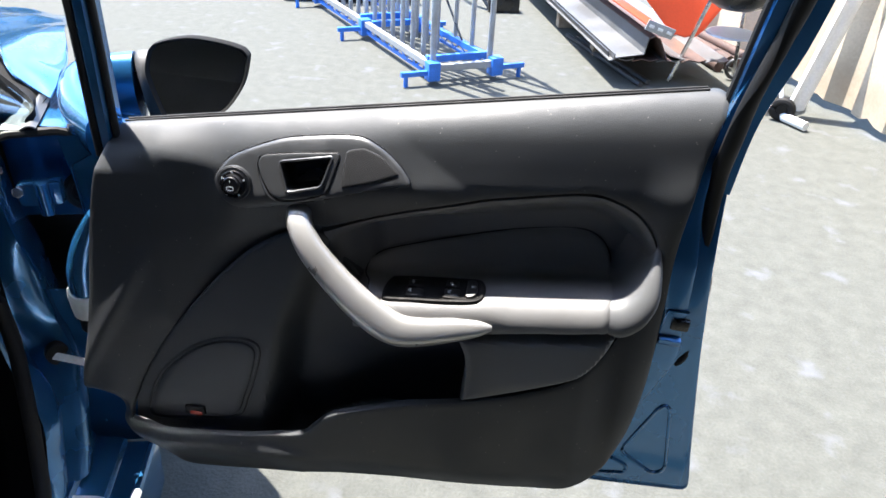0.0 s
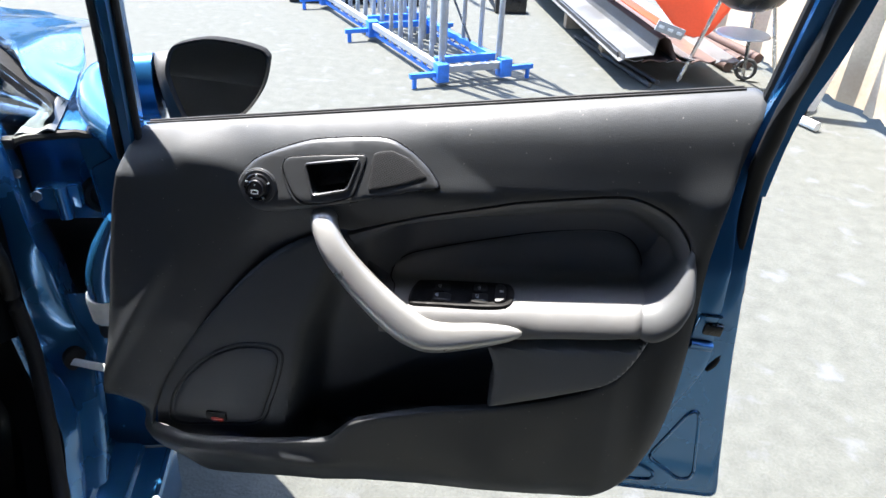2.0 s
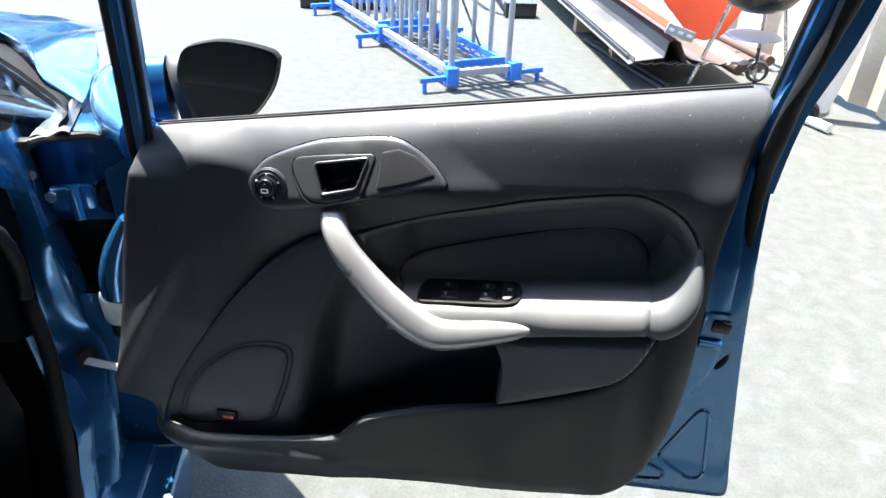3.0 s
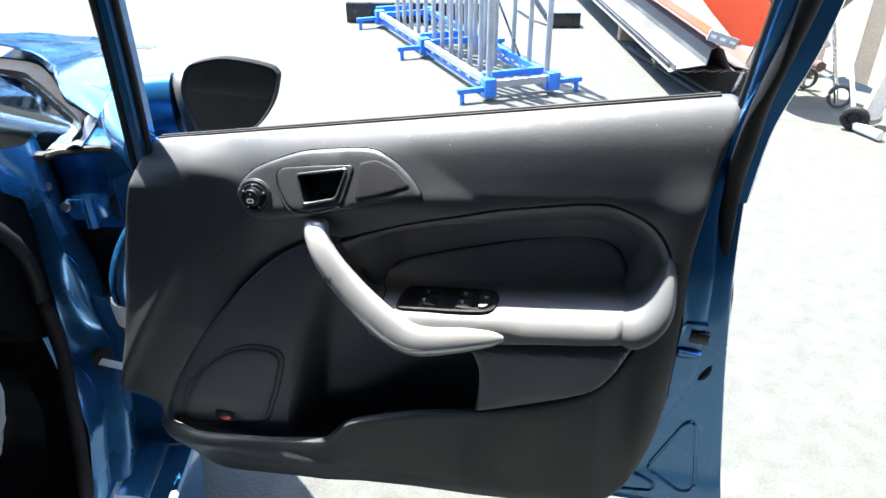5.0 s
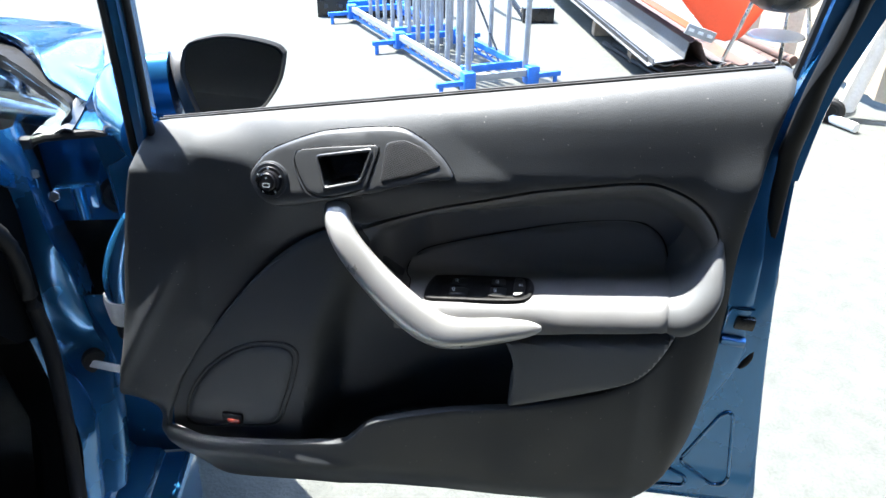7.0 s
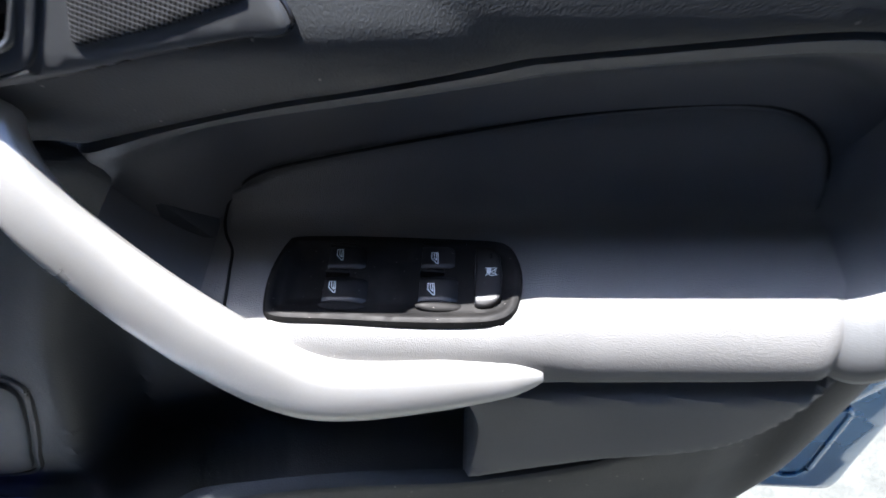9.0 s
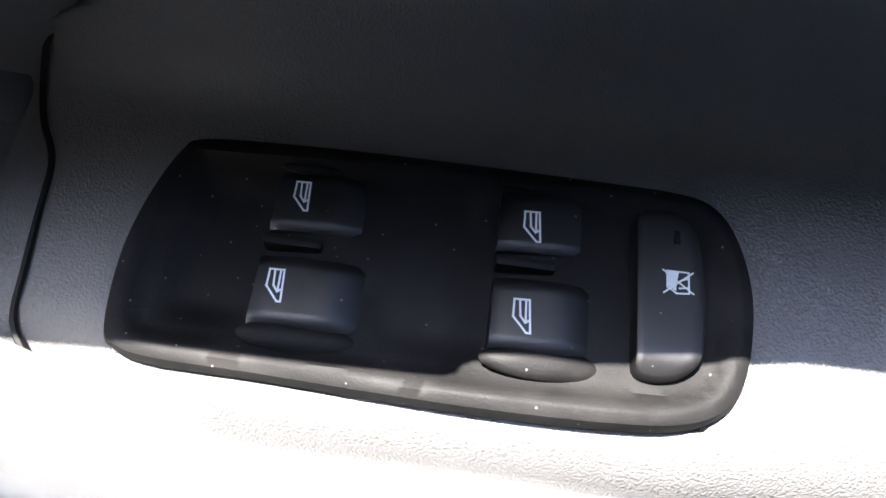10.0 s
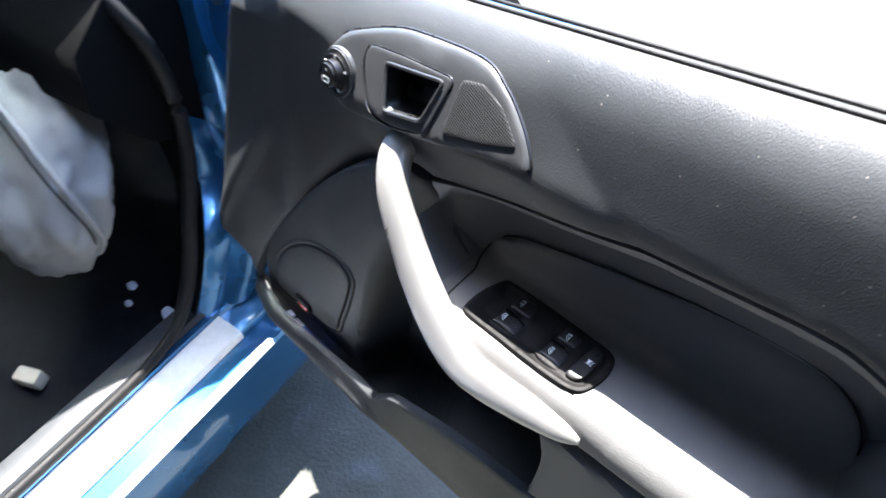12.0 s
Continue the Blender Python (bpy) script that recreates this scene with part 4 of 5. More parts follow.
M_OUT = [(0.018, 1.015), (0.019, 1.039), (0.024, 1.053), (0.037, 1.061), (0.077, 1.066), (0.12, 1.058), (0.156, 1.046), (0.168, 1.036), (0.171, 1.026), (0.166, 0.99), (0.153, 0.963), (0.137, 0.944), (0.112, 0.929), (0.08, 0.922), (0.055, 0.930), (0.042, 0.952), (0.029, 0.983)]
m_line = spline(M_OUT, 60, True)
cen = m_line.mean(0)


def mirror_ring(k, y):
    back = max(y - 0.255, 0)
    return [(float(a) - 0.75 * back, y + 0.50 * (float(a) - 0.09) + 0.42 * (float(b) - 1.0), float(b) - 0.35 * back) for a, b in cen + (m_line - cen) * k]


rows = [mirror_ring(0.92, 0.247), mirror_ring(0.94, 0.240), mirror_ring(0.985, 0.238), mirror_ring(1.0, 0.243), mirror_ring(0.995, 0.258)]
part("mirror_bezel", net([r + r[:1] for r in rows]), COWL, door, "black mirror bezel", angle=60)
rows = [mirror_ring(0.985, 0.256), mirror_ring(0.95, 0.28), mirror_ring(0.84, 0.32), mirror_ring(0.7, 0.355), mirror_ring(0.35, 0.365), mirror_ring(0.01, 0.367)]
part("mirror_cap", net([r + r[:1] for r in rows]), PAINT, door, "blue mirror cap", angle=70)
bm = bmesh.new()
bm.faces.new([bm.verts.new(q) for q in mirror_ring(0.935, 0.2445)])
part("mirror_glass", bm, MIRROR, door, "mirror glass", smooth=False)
part("mirror_collar", tube(spline([(-0.012, 0.253, 0.956), (0.0, 0.259, 0.958), (0.025, 0.272, 0.964), (0.06, 0.295, 0.972)], 10), [0.040, 0.044, 0.046, 0.047, 0.047, 0.046, 0.045, 0.043, 0.038, 0.03], 28, flat=1.7), COLLAR, door, "grey plastic mirror collar")

# ---- things lying in the door pocket ----
pen = thing("marker_pen", "blue marker pen with white cap in door pocket", "marker", (0.15, -0.085, 0.433))
part("barrel", tube([(0.143, -0.066, 0.443), (0.203, -0.066, 0.446)], 0.009, 14), MARKER, pen)
part("cap", tube([(0.120, -0.066, 0.442), (0.142, -0.066, 0.443)], 0.0098, 14), PAPER, pen, "white cap")
for k, (x, y, z) in enumerate(((0.106, -0.066, 0.444), (0.275, -0.068, 0.444))):
    bm = bmesh.new()
    bmesh.ops.create_icosphere(bm, subdivisions=3, radius=0.010)
    for v in bm.verts:
        v.co = v.co * (1 + 0.7 * noise.noise(v.co * 160 + Vector((k * 3, 0, 0)))) + Vector((x, y, z))
    solo("paper_scrap", bm, PAPER, "small crumpled white paper scrap in door pocket", "paper", smooth=False)

# ---- the car's body beside the open door ----
AFT, INW = Vector((0.243, -0.970, 0)), Vector((-0.970, -0.243, 0))
SILL_O = Vector((0.017, -0.069, 0))


def car_at(r, n, z):
    """r metres aft along the sill, n metres inboard of its outer edge, z up."""
    return SILL_O + AFT * r + INW * n + Vector((0, 0, z))


car = thing("car", "blue hatchback with crumpled bonnet and deployed airbag", "car", tuple(car_at(0.3, 0.6, 0.0)))


def along(profile, r0, r1, n=14):
    return net([[car_at(r, a, z) for a, z in profile] for r in np.linspace(r0, r1, n)])


part("sill", along([(0.03, 0.10), (0.005, 0.16), (0.0, 0.25), (0.0, 0.283), (0.004, 0.291), (0.012, 0.291), (0.016, 0.284), (0.057, 0.284), (0.063, 0.296), (0.075, 0.30), (0.112, 0.305), (0.116, 0.318), (0.128, 0.318)], -0.13, 1.5), PAINT, car, "blue painted door sill", angle=25)
# white strip that paints the sun's glare on the blue sill edge
part("sill_edge_glare", along([(-0.001, 0.286), (0.003, 0.2945), (0.013, 0.2945), (0.017, 0.288)], 0.0, 1.5), STEEL_WHITE, car, "pale strip painting sun glare on the sill edge", angle=25)
part("sill_plate", along([(0.056, 0.286), (0.060, 0.300), (0.072, 0.3055), (0.108, 0.310), (0.112, 0.312)], 0.02, 1.5), STEEL_WHITE, car, "pale sill plate", angle=25)
SEAL = [(-0.06, 0.185, 0.84), (-0.085, 0.185, 0.70), (-0.065, 0.17, 0.60), (-0.016, 0.155, 0.50), (0.02, 0.148, 0.42), (0.08, 0.13, 0.362), (0.16, 0.122, 0.334), (0.3, 0.121, 0.324), (0.7, 0.121, 0.324), (1.4, 0.121, 0.324)]
part("opening_seal", tube([car_at(*q) for q in spline([(0.10, 0.47, 1.10), (-0.02, 0.30, 0.97)] + SEAL, 60)], [float(v) for v in np.interp(np.arange(60), [0, 36, 44, 59], [0.013, 0.013, 0.009, 0.009])], 12), RUBBER, car, "black rubber door opening seal")
part("sill_inner_trim", along([(0.127, 0.320), (0.135, 0.328), (0.155, 0.330), (0.184, 0.322), (0.194, 0.305), (0.212, 0.25)], 0.0, 1.5), TRIM, car, "grey plastic sill trim")
part("floor", along([(0.2, 0.24), (0.35, 0.235), (0.9, 0.235), (1.5, 0.24)], -0.9, 1.6), CARPET, car, "dark carpeted footwell floor")
# hinge pillar
INNER_EDGE = [(-0.10, 0.25, 0.97), (-0.155, 0.233, 0.82), (-0.146, 0.218, 0.72), (-0.14, 0.20, 0.62), (-0.147, 0.195, 0.51), (-0.085, 0.14, 0.45), (-0.044, 0.134, 0.37), (0.0, 0.125, 0.315)]
OUTER_EDGE = [(-0.185, 0.185, 0.955), (-0.165, 0.172, 0.87), (-0.152, 0.160, 0.773), (-0.168, 0.150, 0.683), (-0.160, 0.139, 0.587), (-0.145, 0.120, 0.535), (-0.11, 0.105, 0.44), (-0.07, 0.10, 0.36), (-0.045, 0.10, 0.31)]
a, b = spline(INNER_EDGE, 34), spline(OUTER_EDGE, 34)
rows = []
for p, q in zip(a, b):
    row = [car_at(p[0] + 0.055, p[1] + 0.01, p[2])]
    row += [car_at(p[0] + 0.03, p[1] - 0.004, p[2])]
    for t in (0, 0.25, 0.5, 0.75, 1.0):
        m = p * (1 - t) + q * t
        row.append(car_at(m[0], m[1] - 0.012 * math.sin(math.pi * t), m[2]))
    row += [car_at(q[0] - 0.012, q[1] - 0.001, q[2]), car_at(q[0] - 0.05, q[1] + 0.012, q[2]), car_at(q[0] - 0.11, q[1] + 0.03, q[2])]
    rows.append(row)
part("hinge_pillar", net(rows), PAINT, car, "blue painted hinge pillar", angle=50)
part("pillar_trim", net([[car_at(p[0] + 0.06, p[1] + 0.012, p[2]), car_at(p[0] + 0.055, p[1] + 0.08, p[2]), car_at(p[0] - 0.02, p[1] + 0.13, p[2])] for p in a]), DARK, car, "dark footwell side trim")
part("pillar_foot", net([[car_at(-0.15 - 0.04 * t, n, 0.27 + 0.36 * t) for n in (0.15, 0.10, 0.06, 0.03, 0.0, -0.03)] for t in np.linspace(0, 1, 8)]), PAINT, car, "blue painted lower pillar panel")
hinge = part("hinge", block((0.07, 0.03, 0.045), Matrix.Translation(car_at(-0.225, 0.128, 0.815)) @ pose(0, 0, 0, 0, 0, 20), 0.008), PAINT, car, "blue painted door hinge")
part("hinge_knuckle", tube([car_at(-0.20, 0.115, 0.785), car_at(-0.20, 0.115, 0.845)], 0.012, 12), PAINT, hinge)
part("hinge_bolt", disc(0.010, 0.012, Matrix.Translation(car_at(-0.195, 0.150, 0.83)) @ pose(0, 0, 0, 70, 0, 20), 6, 1.0, 0.001), CHROME, hinge)
part("hinge_bolt", disc(0.008, 0.010, Matrix.Translation(car_at(-0.190, 0.168, 0.872)) @ pose(0, 0, 0, 60, 0, 20), 6, 1.0, 0.001), CHROME, hinge)
part("strap_socket", disc(0.026, 0.012, Matrix.Translation(car_at(-0.147, 0.143, 0.515)) @ pose(0, 0, 0, 80, 0, 30), 24, 0.85), RUBBER, car, "black check strap opening")
part("cable_grommet", tube([car_at(-0.275 + 0.004 * math.cos(t), 0.075 + 0.03 * math.cos(t), 0.79 + 0.03 * math.sin(t)) for t in np.linspace(0, 2 * math.pi, 25)], 0.009, 8, caps=False), RUBBER, car, "black rubber cable grommet")
part("grommet_plug", disc(0.028, 0.006, Matrix.Translation(car_at(-0.282, 0.075, 0.79)) @ pose(0, 0, 0, 90, 0, 14), 24, 0.9), RUBBER, car)
# wing inner edge, wing and black gutter
rows = []
for r in np.linspace(-0.95, -0.235, 16):
    push = 0.42 * float(smooth01(-0.34, -0.9, r))
    rows.append([car_at(r, n + push, z) for n, z in ((0.20, 0.905), (0.14, 0.935), (0.08, 0.932), (0.02, 0.915), (-0.03, 0.86), (-0.055, 0.72), (-0.06, 0.5))])
part("front_wing", net(rows), PAINT, car, "blue front wing", angle=60)
part("wing_rear_edge", net([[car_at(-0.235, n, z) for n, z in ((0.20, 0.905), (0.14, 0.935), (0.08, 0.932), (0.02, 0.915), (-0.03, 0.86), (-0.055, 0.72), (-0.06, 0.5))], [car_at(-0.265, n + 0.03, z - 0.012) for n, z in ((0.20, 0.905), (0.14, 0.935), (0.08, 0.932), (0.02, 0.915), (-0.03, 0.86), (-0.055, 0.72), (-0.06, 0.5))]]), PAINT, car)
part("wing_gutter", tube([car_at(*q) for q in ((-0.208, 0.172, 0.922), (-0.212, 0.15, 0.928), (-0.232, 0.08, 0.926), (-0.236, 0.02, 0.91), (-0.238, -0.03, 0.86))], 0.008, 8), RUBBER, car, "black rubber gutter")
part("wing_inner", net([[car_at(-0.285, n, z) for n in (-0.05, 0.05, 0.15, 0.25)] for z in (0.735, 0.80, 0.90)]), PAINT, car)
# black sheet added for the deep shade in the hinge gap
part("gap_shade", net([[car_at(-0.33 + 0.045 * smooth01(0.66, 0.735, z), n, z) for n in (-0.05, 0.05, 0.15, 0.25)] for z in (0.2, 0.4, 0.6, 0.66, 0.737)]), RUBBER, car, "black sheet standing for shade in the hinge gap")
# crumpled bonnet: a buckled sheet pushed up over the wing near the windscreen
REAR_EDGE = spline([(-0.315, 0.112, 0.953), (-0.355, 0.165, 0.966), (-0.40, 0.205, 0.972), (-0.585, 0.307, 0.977), (-0.70, 0.455, 0.995), (-0.74, 0.8, 1.01), (-0.70, 1.3, 0.99)], 44)
SIDE_EDGE = spline([(-0.315, 0.112, 0.953), (-0.38, 0.102, 0.982), (-0.47, 0.124, 0.997), (-0.60, 0.165, 0.995), (-0.8, 0.2, 0.96), (-1.2, 0.3, 0.86)], 30)
rows = []
for k, g in enumerate(SIDE_EDGE):
    v = k / 29
    row = []
    for m, e in enumerate(REAR_EDGE):
        u = m / 43
        ahead = np.array((-1.2, 0.3 + 1.0 * u, 0.86 + 0.05 * math.sin(math.pi * u)))
        first = REAR_EDGE[0] * (1 - v) + np.array((-1.2, 0.3, 0.86)) * v
        q = e * (1 - v) + ahead * v + (g - first) * (1 - u) ** 5
        hump = 0.032 * math.exp(-((q[0] + 0.52) / 0.11) ** 2 - ((q[1] - 0.22) / 0.075) ** 2)
        crease = 0.010 * math.exp(-((q[0] + 0.40 + 0.8 * (q[1] - 0.15)) / 0.018) ** 2) * smooth01(0.3, 0.05, u)
        wave = (0.012 * noise.noise(Vector((q[0] * 7, q[1] * 6, 0))) + 0.004 * noise.noise(Vector((q[0] * 22, q[1] * 18, 3)))) * min(1, 6 * v + 0.2)
        row.append(car_at(q[0], q[1], q[2] + hump + crease + wave))
    rows.append(row)
part("bonnet", thick(net(rows), 0.004), PAINT, car, "crumpled blue bonnet", angle=60)
# windscreen, cowl and pillar
CORNER = [(-0.225, 0.125, 0.935), (-0.262, 0.118, 0.95), (-0.39, 0.215, 0.953), (-0.51, 0.315, 0.956), (-0.575, 0.40, 0.96), (-0.64, 0.7, 0.962), (-0.62, 1.3, 0.962)]
low = spline(CORNER, 24)
high = spline([(0.42, 0.57, 1.36), (0.37, 0.60, 1.39), (0.32, 0.68, 1.40), (0.31, 0.85, 1.40), (0.32, 1.05, 1.40)], 24)
for a, b in ((0, 7), (6, 24)):
    rows = [[car_at(*(p * (1 - t) + q * t)) for p, q in zip(low[a:b], high[a:b])] for t in np.linspace(0, 1, 10)]
    screen = part("windscreen", thick(net(rows), 0.005), GLASS, car, "glossy windscreen glass", angle=60)
    screen.visible_shadow = a > 0
rows = []
for p, t in zip(low, np.linspace(0, 1, 24)):
    c = spline([(-0.335, 0.125, 0.945), (-0.42, 0.19, 0.953), (-0.56, 0.30, 0.957), (-0.71, 0.455, 0.962), (-0.75, 0.8, 0.962), (-0.72, 1.3, 0.96)], 24)[int(round(t * 23))]
    rows.append([car_at(*p), car_at(p[0] * 0.97 + c[0] * 0.03, p[1] * 0.97 + c[1] * 0.03, p[2] + 0.012), car_at(*((p + c) / 2 + np.array((0, 0, 0.006)))), car_at(*c), car_at(c[0] - 0.06, c[1] + 0.02, c[2] - 0.05)])
part("cowl", net(rows), COWL, car, "dark grey scuttle panel", angle=50)
rows = []
for k in range(15):
    t = k / 14
    a_, b_ = np.array((-0.208, 0.172, 0.928)) * (1 - t) + np.array((-0.350, 0.150, 0.948)) * t, np.array((-0.216, 0.105, 0.936)) * (1 - t) + np.array((-0.345, 0.125, 0.945)) * t
    rows.append([car_at(*(a_ * (1 - w) + b_ * w + np.array((0, 0, 0.006 * math.sin(math.pi * w) + 0.004 * math.sin(9 * w + 2.5 * t))))) for w in np.linspace(0, 1, 16)])
part("cowl_end", thick(net(rows), 0.003), STACK_WHITE, car, "pale folded plastic scuttle end cap", angle=60)
part("gutter_block", block((0.02, 0.02, 0.018), Matrix.Translation(car_at(-0.205, 0.176, 0.922)) @ pose(0, 0, 0, 0, 0, 14), 0.003), RUBBER, car)
AP = spline([(-0.22, 0.215, 0.85), (-0.15, 0.215, 0.90), (-0.085, 0.245, 0.965), (0.0, 0.37, 1.05), (0.11, 0.48, 1.13), (0.42, 0.60, 1.35)], 24)
part("a_pillar", strip([car_at(*q) for q in AP], [(-0.024, -0.024), (-0.028, 0.0), (-0.016, 0.02), (0.010, 0.024), (0.025, 0.010), (0.027, -0.024)]), PAINT, car, "blue windscreen pillar", angle=50)
part("glass_edge", tube([car_at(q[0] - 0.03, q[1] + 0.03, q[2] + 0.012) for q in AP], 0.010, 8), RUBBER, car)
# cabin: dashboard, wheel, airbag, seat, roof and far side
rows = []
for n in np.linspace(0.2, 1.4, 14):
    rows.append([car_at(r, n, z) for r, z in ((-0.40, 0.95), (-0.2, 0.94), (-0.06, 0.90), (0.03, 0.83), (0.04, 0.74), (-0.04, 0.64), (-0.16, 0.58), (-0.3, 0.56))])
part("dashboard", net(rows), DARK, car, "black dashboard", angle=60)
part("dashboard_side", net([[car_at(r, 0.2, z) for r, z in ((-0.40, 0.95), (-0.2, 0.94), (-0.06, 0.90), (0.03, 0.83))], [car_at(r, 0.2, z) for r, z in ((-0.3, 0.56), (-0.16, 0.58), (-0.04, 0.64), (0.04, 0.74))]]), DARK, car)
part("bulkhead", net([[car_at(-0.45, n, z) for n in (0.15, 0.8, 1.5)] for z in (0.2, 0.6, 0.95)]), CARPET, car)
part("steering_wheel", tube([car_at(0.13 + 0.08 * math.sin(t), 0.60 + 0.185 * math.cos(t), 0.78 + 0.165 * math.sin(t)) for t in np.linspace(0, 2 * math.pi, 33)], 0.016, 10, caps=False), DARK, car, "black steering wheel")
bm = bmesh.new()
bmesh.ops.create_icosphere(bm, subdivisions=5, radius=1)
hub = car_at(0.085, 0.38, 0.60)
for v in bm.verts:
    c = v.co.copy()
    wob = 1 + 0.16 * noise.noise(c * 2.2) + 0.06 * noise.noise(c * 6) + 0.025 * abs(noise.noise(c * 13))
    drop = 0.03 * max(-c.z, 0)
    v.co = hub + AFT * (c.x * 0.10 * wob) + INW * (c.y * 0.16 * wob) + Vector((0, 0, c.z * 0.155 * wob - drop)) + AFT * (-0.05 * c.z)
bag = part("airbag", bm, AIRBAG, car, "deflated white fabric airbag", angle=80)
for k, mat_ in ((0, AIRBAG), (1, COWL)):
    part("airbag_seam", tube([hub + AFT * (0.02 + 0.012 * k + 0.010 * math.sin(3 * t)) + INW * ((0.166 - 0.006 * k) * math.cos(t)) + Vector((0, 0, (0.160 - 0.006 * k + 0.003 * math.sin(23 * t)) * math.sin(t) - 0.016)) for t in np.linspace(0, 2 * math.pi, 90)], 0.005 - 0.003 * k, 6, caps=False), mat_, bag)
part("pedal_bracket", block((0.05, 0.03, 0.035), Matrix.Translation(car_at(0.283, 0.337, 0.262)) @ pose(0, 0, 0, 10, 0, 30), 0.008), CREAM, car, "pale plastic fitting on the floor")
for r, n, s in ((0.05, 0.222, 0.016), (0.035, 0.36, 0.009), (0.07, 0.33, 0.007)):
    bm = bmesh.new()
    bmesh.ops.create_icosphere(bm, subdivisions=2, radius=s)
    for v in bm.verts:
        v.co = Vector((v.co.x * 1.3, v.co.y, v.co.z * 0.5)) * (1 + 0.5 * noise.noise(v.co * 120)) + car_at(r, n, 0.258 if n > 0.3 else 0.275)
    solo("paper_scrap", bm, PAPER, "torn white paper scrap on the car floor", "paper", smooth=False)
part("driver_seat", block((0.5, 0.5, 0.25), Matrix.Translation(car_at(0.85, 0.55, 0.42)) @ pose(0, 0, 0, 0, 0, 14), 0.06, segments=3), CARPET, car, "dark cloth seat")
part("seat_back", block((0.5, 0.16, 0.65), Matrix.Translation(car_at(1.12, 0.55, 0.75)) @ pose(0, 0, 0, -18, 0, 14), 0.06, segments=3), CARPET, car)
rows = []
for r in np.linspace(0.42, 2.4, 8):
    rows.append([car_at(r, n, z) for n, z in ((0.42, 1.36), (0.48, 1.42), (0.65, 1.46), (0.9, 1.47), (1.2, 1.45), (1.4, 1.36))])
part("roof", thick(net(rows), 0.02), PAINT, car, "blue roof", angle=60)
part("far_side", thick(net([[car_at(r, n + 1.5, z) for n, z in ((0.0, 0.2), (0.03, 0.6), (0.0, 0.93), (-0.12, 1.3), (-0.15, 1.36))] for r in (0.42, 1.0, 1.8, 2.6)]), 0.02), PAINT, car, "blue far bodyside", angle=60)
part("far_wing", thick(net([[car_at(r, n + 1.35, z) for n, z in ((0.15, 0.2), (0.19, 0.6), (0.14, 0.9), (-0.05, 0.98))] for r in (-1.25, -0.7, 0.0, 0.42)]), 0.02), PAINT, car, "blue far front wing", angle=60)
part("front_bumper", block((1.05, 0.35, 0.55), Matrix.Translation(car_at(-1.20, 1.0, 0.46)) @ pose(0, 0, 0, 0, 0, 20), 0.14, segments=4), PAINT, car, "blue front bumper")
part("tailgate", thick(net([[car_at(r, n, z) for n in (0.06, 0.4, 0.75, 1.1, 1.44)] for r, z in ((2.4, 1.40), (2.58, 1.0), (2.66, 0.7), (2.64, 0.25))]), 0.02), PAINT, car, "blue tailgate", angle=60)
part("rear_body", thick(net([[car_at(r, n, z) for n, z in ((0.0, 0.2), (-0.02, 0.6), (0.02, 0.95), (0.2, 1.3), (0.27, 1.36))] for r in (1.15, 1.6, 2.0, 2.6)]), 0.02), PAINT, car, "blue rear bodyside", angle=60)


# ---- racks, beams and other things in the yard ----
def beam(points, section, mat, name, label, category="steel beam", group=""):
    """A straight length of folded steel: section is an open profile (across, height)."""
    a, b = Vector(points[0]), Vector(points[1])
    bm = strip([a, a.lerp(b, 0.5), b], section, closed=False)
    thick(bm, 0.006)
    return solo(name, bm, mat, label, category, group)


RK0 = Vector((0.115, 3.22, 0))
RW, RL = Vector((0.87, 0.50, 0)).normalized(), Vector((-0.58, 0.815, 0)).normalized()


def rk(w, l, z):
    return RK0 + RW * w + RL * l + Vector((0, 0, z))


rack = thing("tube_rack", "blue steel storage rack with upright grey tubes", "rack", tuple(rk(0.2, 1, 0)))
for w in (0.0, 0.42):
    part("base_rail", strip([rk(w, -0.02, 0.11), rk(w, 1.0, 0.11), rk(w, 2.1, 0.11)], [(-0.018, -0.018), (0.018, -0.018), (0.018, 0.018), (-0.018, 0.018)]), RACK_BLUE if w else RACK_GREY, rack, smooth=False)
    part("lower_rail", strip([rk(w, -0.02, 0.05), rk(w, 1.0, 0.05), rk(w, 2.1, 0.05)], [(-0.008, -0.008), (0.008, -0.008), (0.008, 0.008), (-0.008, 0.008)]), RACK_BLUE, rack, smooth=False)
    bm = bmesh.new()
    for k in range(14):
        l = 0.15 * k
        tube([rk(w, l, 0.10), rk(w, l + 0.075, 0.05), rk(w, l + 0.15, 0.10)], 0.005, 5, bm)
    tagged(part("rail_lattice", bm, RACK_BLUE, rack), kind="")
